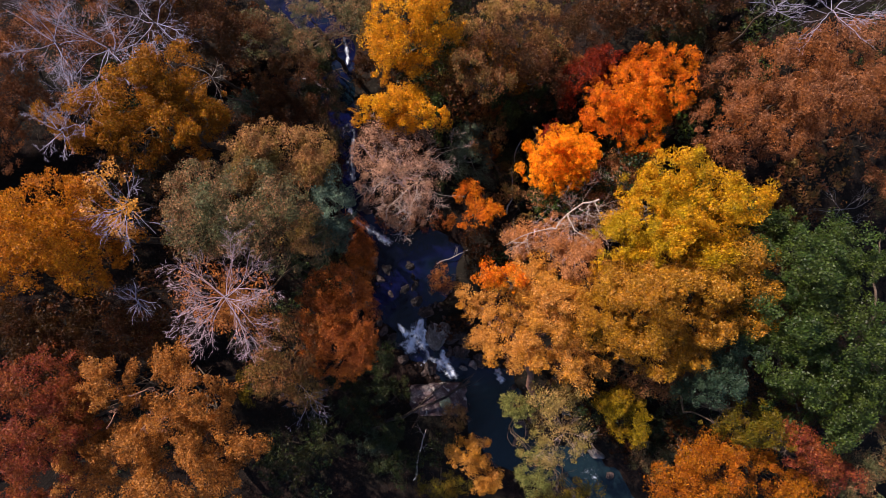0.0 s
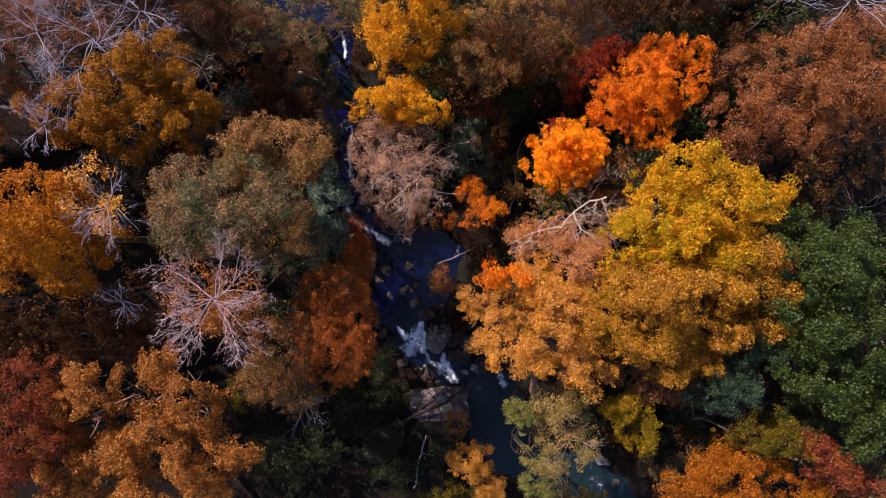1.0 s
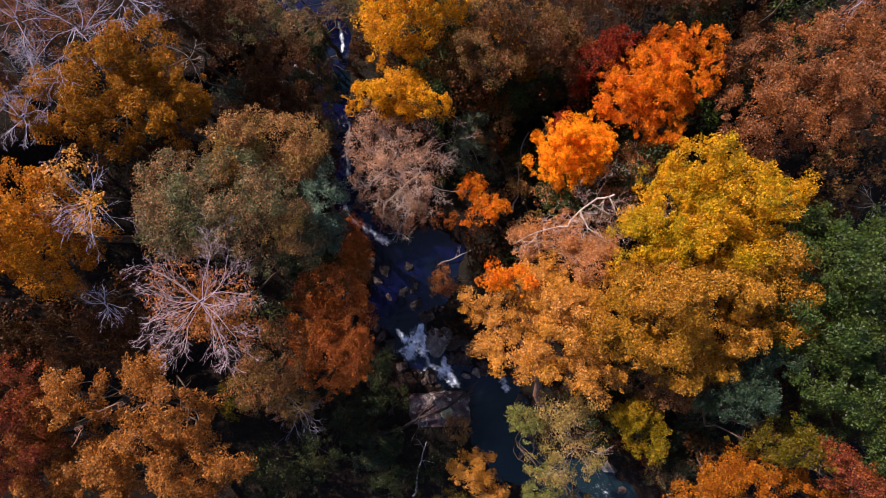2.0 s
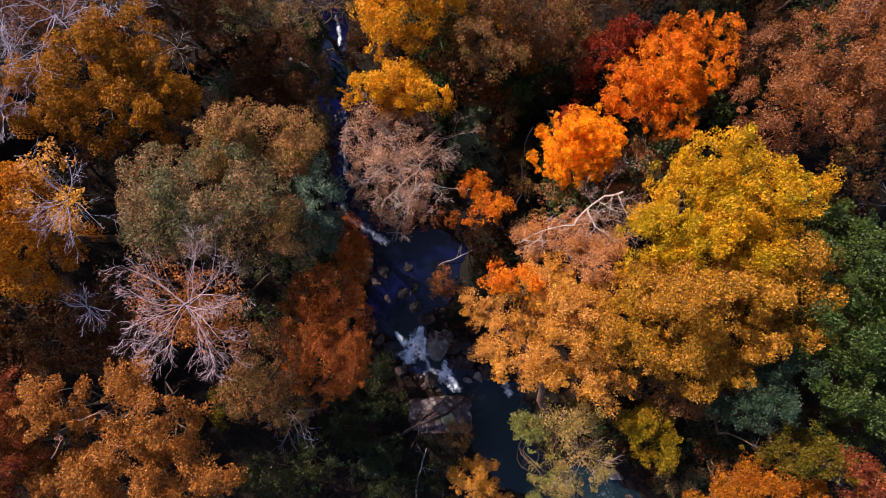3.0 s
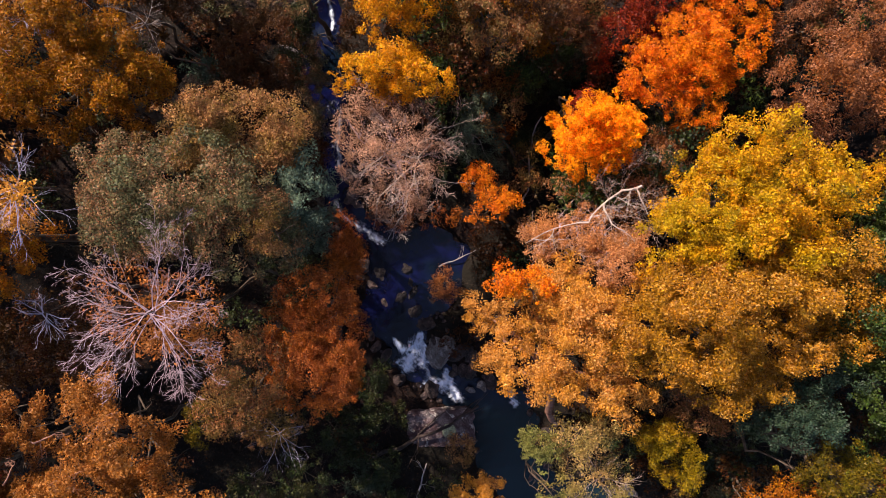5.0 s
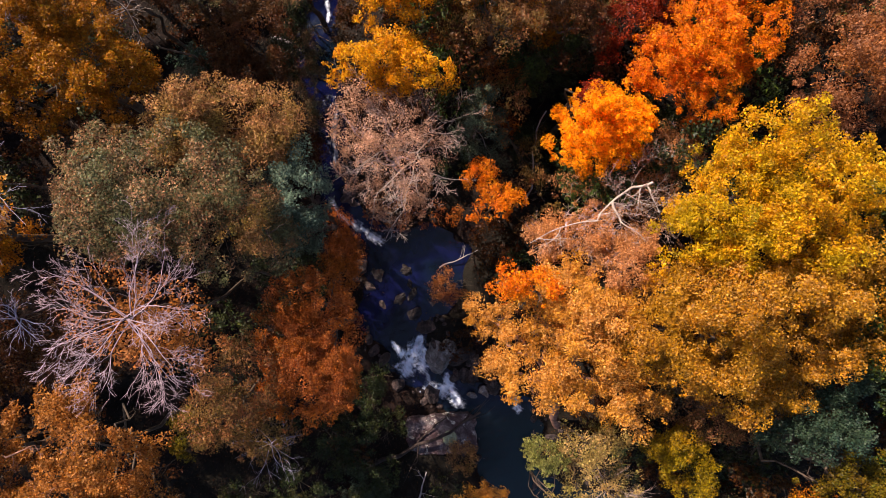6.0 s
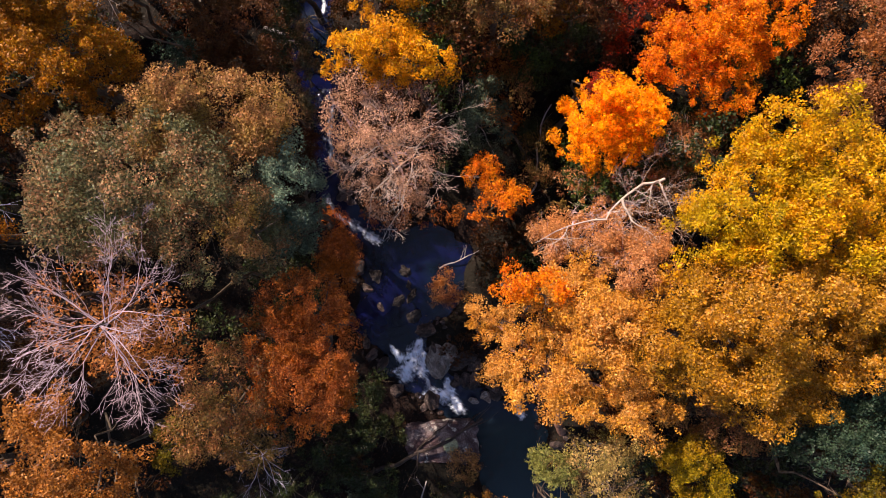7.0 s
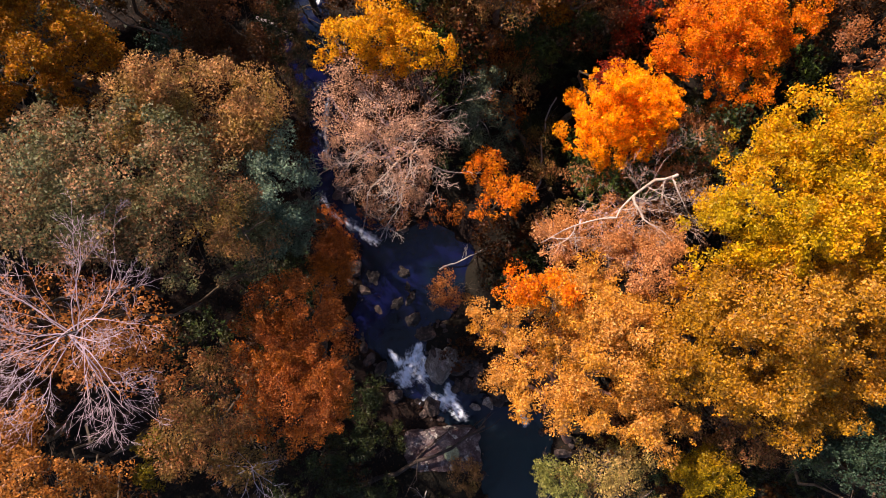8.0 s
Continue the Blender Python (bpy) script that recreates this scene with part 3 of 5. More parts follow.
def tree(name, label, leaf, lobes, clump=0.56, dens=435, size=0.076, bark=None, limbs=5, girth=None, lean=(0, 0), boles=(), droop=0.25, flat=0.55, group="forest trees", category="tree", boughs=0, gap=-3.0, bole_bark=None):
    """A broadleaved tree. lobes: x, y, middle height and radii of the round masses of its crown."""
    g = rng()
    L = np.array(lobes, float)
    weight = L[:, 3] * L[:, 4]
    x, y = (L[:, :2] * weight[:, None]).sum(0) / weight.sum() + np.array(lean)
    base = thing(name, x, y, label, category, group)
    o = np.array(base.location)
    L[:, :3] -= o
    top = L[:, 2].max()
    span = np.hypot(L[:, 3], L[:, 4]).max()
    girth = girth or max(0.05, 0.022 * top)
    bark = bark or BARK_DARK
    head = np.array(((L[:, 0] * weight).sum() / weight.sum(), (L[:, 1] * weight).sum() / weight.sum(), top * 0.86))
    stem = bend(g, (0, 0, -0.2), head, 0, 0.015, 9)
    part("trunk", Tubes().add(stem, girth, girth * 0.3, 8).mesh("trunk", bark), base)
    goals = [l[:3] - np.array((0, 0, 0.2 * l[5])) for l in L]
    for k in range(max(0, limbs - len(goals))):
        l = L[g.integers(len(L))]
        a = g.uniform(0, 6.28)
        goals.append(l[:3] + np.array((math.cos(a) * l[3] * 0.75, math.sin(a) * l[4] * 0.7, -l[5] * 0.1)))
    for q in goals:
        fork = stem[g.integers(4, 8)]
        t, thin = Tubes(), []
        way = bend(g, fork, q, 0.08, 0.05)
        t.add(way, girth * 0.45, girth * 0.12, 6)
        for _ in range(3 + boughs):
            i = g.integers(3, 8)
            out = unit(g.normal(size=3) * np.array((1, 1, 0.35)) + unit(q - fork) * 0.7)
            if category == "tree":
                thin.append(Tubes())
            twigs(g, thin[-1] if thin else t, way[i], out, span * g.uniform(0.35, 0.6), girth * 0.14, 1, 4)
        limb_with(t, thin, bark, base)
    for way in boles:
        t, thin = Tubes(), []
        way = np.array(way) - o
        way = np.concatenate([bend(g, a, b, 0, 0.05, 4)[:-1] for a, b in zip(way[:-1], way[1:])] + [way[-1:]])
        t.add(way, girth * 0.28, girth * 0.06, 6)
        for q in way[2::2]:
            thin.append(Tubes())
            twigs(g, thin[-1], q, g.normal(size=3) * np.array((1, 1, 0.4)), np.linalg.norm(way[-1] - way[0]) * g.uniform(0.14, 0.32), girth * 0.1, 2, 4)
        limb_with(t, thin, bole_bark or BARK_PALE, base, "crooked pale bare limb")
    at, normal = crown_cloud(g, L, clump, dens, droop, flat, gap)
    v, f = leaf_arrays(g, at, normal, size)
    part("crown", mesh_of("crown", v, f, LEAF[leaf]), base)
    return base


def bare_tree(name, label, x, y, z, radius, bark, limbs=9, depth=2, leaf=None, leaf_lobes=(), dens=40, group="leafless trees", flatness=0.4, girth=0.13):
    """A leafless tree whose limbs spread from the head of the trunk at height z."""
    g = rng()
    base = thing(name, x, y, label, "tree", group)
    o = np.array(base.location)
    fork = np.array((0, 0, z - radius * 0.32)) - np.array((0, 0, o[2]))
    stem = bend(g, (0, 0, -0.2), fork, 0, 0.02, 8)
    # darker bark than the limbs puts the trunk's shade into its colour
    part("trunk", Tubes().add(stem, girth, girth * 0.2, 8).mesh("trunk", BARK_DARK), base, "trunk with shade put into its dark bark")
    for k in range(limbs):
        a = 6.283 * (k + g.uniform(-0.3, 0.3)) / limbs
        t, thin = Tubes(), []
        lift = g.uniform(-0.05, 0.75) * flatness * 2
        twigs(g, t, fork - np.array((0, 0, g.uniform(0, radius * 0.3))), (math.cos(a), math.sin(a), lift), radius * g.uniform(0.72, 1.08), girth * 0.17, depth, 4, 0.12, thin)
        limb_with(t, thin, bark, base)
    if leaf:
        L = np.array(leaf_lobes, float)
        L[:, :3] -= o
        at, normal = crown_cloud(g, L, 0.45, dens)
        v, f = leaf_arrays(g, at, normal, 0.09)
        part("crown", mesh_of("crown", v, f, LEAF[leaf]), base)
    return base


# ---- ground ----
def build_ground():
    n = 205
    u = np.linspace(-1, 1, n)
    axis = 34 * u + 2600 * np.sign(u) * np.abs(u) ** 13
    x, y = np.meshgrid(axis, axis - 1.0, indexing="ij")
    z = ground_height(x, y)
    v = np.stack([x, y, z], -1).reshape(-1, 3)
    i, j = np.meshgrid(np.arange(n - 1), np.arange(n - 1), indexing="ij")
    f = np.stack([i * n + j, (i + 1) * n + j, (i + 1) * n + j + 1, i * n + j + 1], -1).reshape(-1, 4)
    return tagged(new("ground", mesh_of("ground", v, f, GROUND, True)), "dark forest floor of brown leaf litter, colour lowered further for shade", "ground", kind="structure")


build_ground()

# ---- water: a sheet along the stream, with white water at the drops ----
DROPS = [(-5.9, 6, 0.784, 0.2), (-5.9, 8.5, 1.008, 0.2), (13.6, -18.4, 1.232, 0.22)]
# streaks of white water: two ends, the radius at each and the strength
STREAKS = [
    (-5.80, 2.62, -5.48, 1.85, 0.16, 0.24, 0.5),
    (-5.48, 1.85, -4.77, 1.24, 0.16, 0.24, 0.5),
    (-4.91, 1.33, -4.05, 1.00, 0.2, 0.36, 0.48),
    (-4.05, 1.00, -2.94, 0.12, 0.2, 0.36, 0.48),
    (-6.24, 15.26, -6.08, 14.29, 0.13, 0.19, 0.45),
    (-6.08, 14.29, -6.03, 13.54, 0.13, 0.19, 0.45),
    (5.71, -9.49, 6.13, -10.61, 0.20, 0.34, 0.50),
    (-5.51, 8.21, -5.71, 6.41, 0.15, 0.25, 0.42),
    (-5.71, 6.41, -5.54, 4.96, 0.15, 0.25, 0.42),
    (-0.23, -5.94, -0.60, -7.02, 0.24, 0.65, 0.63),
    (-0.60, -7.02, -1.09, -8.10, 0.24, 0.65, 0.63),
    (0.05, -6.75, -0.09, -7.94, 0.15, 0.46, 0.51),
    (-1.99, -6.31, -1.41, -7.11, 0.15, 0.39, 0.51),
    (-1.41, -7.11, -0.94, -7.41, 0.15, 0.39, 0.51),
    (-1.94, -7.96, -1.17, -7.64, 0.15, 0.34, 0.46),
    (-0.22, -9.63, 0.65, -9.31, 0.21, 0.53, 0.59),
    (0.65, -9.31, 1.54, -9.45, 0.21, 0.53, 0.59),
    (1.45, -8.46, 1.69, -9.22, 0.18, 0.46, 0.61),
    (1.69, -9.22, 2.24, -10.29, 0.18, 0.46, 0.61),
    (0.65, -8.93, 1.16, -9.80, 0.18, 0.39, 0.46),
    (0.06, -8.09, 0.46, -8.93, 0.09, 0.22, 0.41),
]


def build_water():
    step = 0.13
    along = []
    for a, b in zip(LINE[:-1], LINE[1:]):
        k = max(2, int(np.hypot(*(b[:2] - a[:2])) / step))
        along.append(a + (b - a) * np.linspace(0, 1, k, endpoint=False)[:, None])
    p = np.concatenate(along)
    kernel = np.ones(9) / 9
    for c in range(4):
        p[:, c] = np.convolve(np.pad(p[:, c], 4, mode="edge"), kernel, "valid")
    t = np.gradient(p[:, :2], axis=0)
    kernel = np.ones(41) / 41
    for c in range(2):
        t[:, c] = np.convolve(np.pad(t[:, c], 20, mode="edge"), kernel, "valid")
    t = unit(t)
    side = np.stack([-t[:, 1], t[:, 0]], 1)
    m = 51
    w = np.linspace(-1, 1, m)
    xy = p[:, None, :2] + side[:, None] * (w[None, :, None] * (p[:, None, 3:4] + 0.9))
    x, y = xy[..., 0], xy[..., 1]
    z = np.repeat(p[:, 2:3], m, 1)
    foam = np.zeros(x.shape)
    for fx, fy, r, s in DROPS:
        foam = foam + s * np.exp(-((x - fx) ** 2 + (y - fy) ** 2) / (r * r) * 1.1)
    for ax, ay, bx, by, ra, rb, s in STREAKS:
        h = np.clip(((x - ax) * (bx - ax) + (y - ay) * (by - ay)) / ((bx - ax) ** 2 + (by - ay) ** 2), 0, 1)
        r = ra + (rb - ra) * h
        foam = np.maximum(foam, s * np.exp(-((x - ax - (bx - ax) * h) ** 2 + (y - ay - (by - ay) * h) ** 2) / (r * r) * 0.8))
    foam = np.minimum(foam, 0.66)
    z = z + foam * 0.35 * waves(x, y, 0.45, 8) + 0.012 * waves(x, y, 0.8, 9)
    k = len(p)
    i, j = np.meshgrid(np.arange(k - 1), np.arange(m - 1), indexing="ij")
    f = np.stack([i * m + j, (i + 1) * m + j, (i + 1) * m + j + 1, i * m + j + 1], -1).reshape(-1, 4)
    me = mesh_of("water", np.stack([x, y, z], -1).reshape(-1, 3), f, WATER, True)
    flow = np.stack([np.repeat(w[None] * 2.0, k, 0) * 1.0, np.repeat(np.arange(k)[:, None] * step, m, 1), np.zeros((k, m))], -1)
    b = me.attributes.new("flow", "FLOAT_VECTOR", "POINT")
    b.data.foreach_set("vector", flow.ravel().astype(np.float32))
    a = me.attributes.new("foam", "FLOAT", "POINT")
    a.data.foreach_set("value", foam.ravel().astype(np.float32))
    return tagged(new("water", me), "dark blue stream water with white rapids at small drops", "stream", kind="structure")


build_water()


# ---- stones ----
def stone_mesh(name, seed, size, mat, cuts=7, rough=0.1, detail=3):
    """A boulder: a ball cut by planes, then roughened."""
    g = np.random.default_rng(seed)
    bm = bmesh.new()
    bmesh.ops.create_icosphere(bm, subdivisions=detail, radius=1.0)
    planes = [(Vector(unit(g.normal(size=3))), g.uniform(0.5, 0.85)) for _ in range(cuts + 5)]
    for v in bm.verts:
        c = v.co.copy()
        for d, r in planes:
            over = c.dot(d) - r
            if over > 0:
                c -= d * over * 0.97
        c *= 1 + rough * noise.noise(c * 2.2 + Vector((seed, 0, 0))) + rough * 0.5 * noise.noise(c * 6.0 + Vector((0, seed, 0)))
        v.co = Vector((c.x * size[0], c.y * size[1], c.z * size[2]))
    me = bpy.data.meshes.new(name)
    bm.to_mesh(me)
    bm.free()
    me.materials.append(mat)
    return me


def boulder(name, label, x, y, z, size, seed, mat, turn=0, cuts=7, group="stream boulders", rough=0.2, detail=4):
    ob = new(name, stone_mesh(name, seed, size, mat, cuts, rough, detail))
    ob.matrix_world = pose(x, y, z, 0, 0, turn)
    return tagged(ob, label, "boulder", group)


def slab_rock():
    """The long flat-topped block with a broken outline."""
    g = np.random.default_rng(5)
    bm = bmesh.new()
    bmesh.ops.create_cube(bm, size=2.0)
    bmesh.ops.subdivide_edges(bm, edges=bm.edges, cuts=18, use_grid_fill=True)
    for v in bm.verts:
        c = v.co
        top = 0.3 * noise.noise(Vector((c.x * 1.6, c.y * 1.2, 3.0)))
        c.x *= 1 - 0.05 * (1 - c.z) + 0.1 * noise.noise(Vector((c.y * 2.1, c.z, 7.0))) - 0.1 * max(0, abs(c.y) - 0.55)
        c.y *= 1 + 0.16 * noise.noise(Vector((c.x * 2.4, c.z, 1.0))) - 0.25 * max(0, abs(c.x) - 0.7)
        s = max(abs(c.x), abs(c.y))
        c.z += top - 0.18 * max(0, s - 0.86) / 0.14 * (c.z > 0)
        v.co = Vector((c.x * 2.2, c.y * 1.2, c.z * 0.55)) + 0.07 * noise.noise_vector(c * Vector((5, 3, 3)).length * 0.5)
    me = bpy.data.meshes.new("slab_rock")
    bm.to_mesh(me)
    bm.free()
    me.materials.append(ROCK_SLAB)
    ob = new("slab_rock", me)
    ob.matrix_world = pose(1.16, -12.10, 0.55, 0, 4, 3)
    return tagged(ob, "big flat reddish grey slab with pale lichen patches beside the pool", "boulder", "stream boulders")


slab_rock()
boulder("boulder", "rounded light grey boulder splitting the rapids", 1.08, -6.95, 0.5, (1.12, 1.6, 1.0), 21, ROCK_GREY, 15, 6)
boulder("boulder", "angular brown boulder beside the grey one", 2.6, -7.1, 0.35, (1.1, 0.95, 0.75), 22, ROCK_WET, 40, 8)
boulder("boulder", "brown wet boulder above the rapids", 0.3, -5.3, 0.7, (0.85, 0.7, 0.55), 23, ROCK_WET, 0, 8)
boulder("boulder", "dark wet boulder under the lower fall", 0.45, -9.75, 0.2, (0.65, 0.6, 0.45), 31, ROCK_WET, 30, 6)
boulder("boulder", "brown stone in the line across the pool", -0.6, -4.4, 0.85, (0.5, 0.4, 0.35), 32, ROCK_SUNK, 70, 0, rough=0.3)
boulder("boulder", "pointed brown stone in the line across the pool", -0.75, -3.2, 0.85, (0.28, 0.5, 0.35), 33, ROCK_SUNK, -20, 0, rough=0.3)
boulder("boulder", "brown stone in the line across the pool", -1.5, -3.5, 0.8, (0.45, 0.32, 0.3), 34, ROCK_SUNK, 35, 0, rough=0.3)
boulder("boulder", "brown stone in the line across the pool", -1.0, -2.6, 0.82, (0.22, 0.35, 0.25), 35, ROCK_SUNK, 10, 0, rough=0.3)
boulder("boulder", "flat brown stone at the head of the rapids", 1.3, -4.9, 0.9, (0.6, 0.4, 0.3), 36, ROCK_WET, 20, 7)
boulder("boulder", "angular brown stone on the bank of the rapids", 3.2, -8.3, 0.5, (0.7, 0.5, 0.4), 37, ROCK_WET, 60, 9)
boulder("boulder", "pale angular stone at the pool's head", 3.9, -9.4, 0.35, (0.4, 0.5, 0.35), 38, ROCK_GREY, 25, 9)
boulder("boulder", "pale angular stone at the pool's head", 3.1, -9.7, 0.3, (0.3, 0.4, 0.3), 39, ROCK_GREY, 60, 9)
boulder("boulder", "small pale block below the slab", 1.5, -14.4, 0.45, (0.6, 0.35, 0.35), 40, ROCK_GREY, 0, 9)
boulder("boulder", "small pale block below the slab", 1.2, -15.3, 0.45, (0.5, 0.4, 0.35), 41, ROCK_GREY, 10, 9)
boulder("boulder", "pale block at the lower pool's edge", 4.0, -16.0, 0.1, (0.35, 0.35, 0.3), 42, ROCK_GREY, 10, 9)
boulder("boulder", "pale stone on the leafy bank", -5.6, -2.5, 1.5, (0.5, 0.4, 0.35), 43, ROCK_GREY, 10, 9)
boulder("boulder", "pale stone on the leafy bank", -5.2, -3.4, 1.4, (0.35, 0.4, 0.3), 44, ROCK_GREY, 50, 9)
boulder("boulder", "mossy brown boulder at the upper falls", -4.6, 3.0, 1.4, (1.0, 0.8, 0.7), 24, ROCK_WET, 20, 6)
boulder("boulder", "submerged brown stone in the dark pool", -2.9, -1.9, 0.7, (0.5, 0.6, 0.35), 25, ROCK_SUNK, 0, 0, rough=0.3)
boulder("boulder", "submerged brown stone in the dark pool", -1.15, -1.7, 0.7, (0.5, 0.55, 0.35), 26, ROCK_SUNK, 30, 0, rough=0.3)
boulder("boulder", "flat brown stone on the bank above the slab", -1.7, -10.2, 0.45, (0.75, 0.4, 0.35), 27, ROCK_WET, 20, 8)
boulder("boulder", "pale sunlit boulder under the shrubs", 11.2, -12.2, 1.6, (1.1, 0.7, 0.6), 28, ROCK_GREY, 10, 7)

g_bank = np.random.default_rng(61)
for k in range(32):
    low = k >= 18
    x, y = (g_bank.normal(13.2, 1.3), g_bank.normal(-18.2, 0.9)) if low else (g_bank.uniform(2.6, 5.2), g_bank.uniform(-9.8, -4.6))
    r = g_bank.uniform(0.28, 0.6) if low else g_bank.uniform(0.18, 0.45)
    boulder("boulder", "pale angular stone in the lower rapids" if low else "dark reddish angular stone on the bank of the rapids", x, y, height_at(x, y) + 0.1, (r * g_bank.uniform(0.8, 1.6), r, r * 0.7), 70 + k, ROCK_GREY if low else ROCK_WET, g_bank.uniform(0, 180), 6, "bank boulders", 0.2, 3)

boulder("boulder", "pale pinkish stone on the shaded slope", 3.96, 10.73, height_at(3.96, 10.73) + 0.3, (0.7, 0.5, 0.5), 120, ROCK_GREY, 40, 6)
boulder("boulder", "bluish grey boulder beside the pale shrubs", 11.22, -12.42, height_at(11.22, -12.42) + 0.5, (0.9, 0.8, 0.7), 121, ROCK_GREY, 10, 6)

# small stones along the water's edge and in the rapids
STONES = [stone_mesh("stone", 40 + k, (1, 0.8, 0.6), ROCK_WET, 8, 0.16, 2) for k in range(7)]
g_stone = np.random.default_rng(11)
done = 0
while done < 240:
    k = g_stone.integers(8, len(LINE) - 3)
    a, b = LINE[k], LINE[k + 1]
    u = g_stone.uniform()
    s = g_stone.choice([-1, 1])
    d = unit((b - a)[None, :2])[0]
    off = (a[3] + u * (b[3] - a[3])) * g_stone.normal(1.12, 0.2)
    x, y = a[0] + u * (b[0] - a[0]) - d[1] * s * off, a[1] + u * (b[1] - a[1]) + d[0] * s * off
    if math.hypot(x - 1.2, (y + 12.1) * 1.6) < 2.4:
        continue
    r = min(0.6, 0.12 + g_stone.exponential(0.13))
    ob = new("stone", STONES[g_stone.integers(7)])
    ob.matrix_world = pose(x, y, max(height_at(x, y), float(beside_stream(x, y)[1]) - 0.12) + r * 0.15, 0, 0, g_stone.uniform(0, 360)) @ Matrix.Diagonal((r * g_stone.uniform(0.7, 1.5), r, r, 1))
    tagged(ob, "wet brown stone at the stream's edge", "stone", "stream stones")
    done += 1


# ---- fallen wood ----
def log(name, label, a, b, r0, r1, bark, branches=2, wander=0.02):
    g = rng()
    base = thing(name, a[0], a[1], label, "log", "fallen wood", z=a[2])
    o = np.array(a)
    way = bend(g, np.zeros(3), np.array(b) - o, 0.02, wander, 10)
    part("stem", Tubes().add(way, r0, r1, 9).mesh("stem", bark), base)
    for _ in range(branches):
        t = Tubes()
        i = g.integers(3, 9)
        twigs(g, t, way[i], unit(way[-1] - way[0]) + g.normal(size=3) * 0.6, np.linalg.norm(way[-1]) * 0.3, r1 * 0.7, 1, 5, 0.0)
        part("branch", t.mesh("branch", bark), base)
    return base


log("fallen_log", "dark wet dead trunk lying across the slab", (-4.8, -14.6, 1.1), (3.6, -10.4, 1.75), 0.16, 0.07, WOOD_WET, 3)
log("fallen_log", "thin dead branch resting on the slab", (-0.6, -12.9, 1.25), (1.6, -10.6, 1.35), 0.07, 0.03, WOOD_WET, 1)
log("fallen_log", "big dark fallen trunk on the slope", (5.2, 6.5, 2.2), (10.4, 10.4, 4.6), 0.5, 0.36, WOOD_WET, 0)
log("fallen_log", "thin pale dead stem leaning over the slope", (6.1, 2.4, 2.6), (6.6, 7.2, 6.5), 0.06, 0.03, BARK_GREY, 1)
log("fallen_log", "pale dead stem lying by the narrow stream", (-8.94, 11.88, 4.2), (-7.11, 11.08, 3.6), 0.11, 0.06, BARK_GREY, 1)
log("driftwood", "bleached dead branch lying in the dark pool", (0.9, -1.5, 1.05), (3.6, -0.2, 1.5), 0.05, 0.02, BARK_GREY, 2)
log("fallen_log", "pale dead stem on the shaded bank", (-0.6, -18.2, 1.4), (0.3, -14.2, 1.6), 0.08, 0.04, BARK_GREY, 2)

# ---- trees ----
tree("oak_tree", "broad oak with deep orange brown autumn leaves", "oak_deep", [(-12.44, 8.15, 17.00, 1.40, 1.20, 2.78), (-14.99, 6.59, 16.50, 1.69, 1.22, 2.78), (-17.89, 6.08, 15.50, 1.36, 0.92, 2.44), (-11.96, 6.52, 16.50, 1.79, 1.37, 2.78), (-15.20, 5.46, 14.50, 2.39, 1.09, 2.44), (-11.92, 6.02, 14.00, 1.20, 1.27, 2.44)], dens=600, boughs=2)
bare_tree("bare_tree", "leafless lilac grey tree with spreading boughs", -15.22, 9.31, 19.00, 3.50, BARK_LILAC, limbs=9, depth=3, girth=0.12)
bare_tree("bare_tree", "leafless lilac grey tree with spreading boughs", -18.08, 9.70, 18.50, 3.00, BARK_LILAC, limbs=7, depth=3, girth=0.12)
bare_tree("bare_tree", "leafless lilac grey tree with spreading boughs", -17.62, 5.26, 18.50, 1.90, BARK_LILAC, limbs=6, depth=3, girth=0.12)
bare_tree("bare_tree", "leafless lilac grey tree with spreading boughs", -13.36, 10.92, 18.00, 2.40, BARK_LILAC, limbs=6, depth=3, girth=0.12)
tree("tree", "thin brownish olive tree among bare boughs", "brown", [(-22.08, 10.46, 12.00, 2.61, 1.97, 3.75), (-20.21, 12.38, 12.00, 2.29, 1.34, 3.75), (-23.69, 7.92, 11.00, 1.74, 1.40, 2.75)], dens=198)
bare_tree("dead_tree", "small bleached dead tree with crooked boughs", -10.51, 8.24, 17.40, 1.28, BARK_PALE, limbs=6, depth=2, girth=0.09)
tree("maple_tree", "orange yellow maple in a dense round crown", "ochre", [(-17.62, 0.52, 17.00, 2.27, 1.74, 4.75), (-16.61, -0.53, 16.00, 1.84, 1.70, 3.75), (-19.95, -0.86, 16.00, 1.98, 1.70, 3.75), (-16.71, 1.85, 18.00, 1.33, 1.07, 2.75)], dens=420)
bare_tree("tree", "nearly bare tree with a few tufts of pale yellow leaves", -13.11, 1.44, 21.00, 2.16, BARK_LILAC, limbs=10, depth=2, dens=179, girth=0.1, leaf="orange", leaf_lobes=[(-14.17, 2.27, 20.00, 0.50, 0.40, 1.25), (-13.27, 2.92, 20.50, 0.44, 0.40, 1.25), (-12.60, 1.46, 19.50, 0.40, 0.40, 1.25), (-14.11, 0.58, 18.50, 0.54, 0.40, 1.25), (-15.14, 1.32, 19.00, 0.40, 0.40, 1.25)])
tree("oak_tree", "wide olive brown oak with dull fading leaves", "olive", [(-9.07, 1.76, 16.50, 3.05, 2.13, 4.75), (-10.91, 0.68, 16.00, 2.12, 1.54, 3.75), (-7.58, 0.48, 15.00, 2.35, 1.91, 3.75), (-11.10, 2.84, 17.00, 1.53, 0.98, 2.75), (-6.59, 0.87, 13.00, 1.31, 1.46, 2.75)], clump=0.75, flat=0.4, gap=-1.9, dens=440)
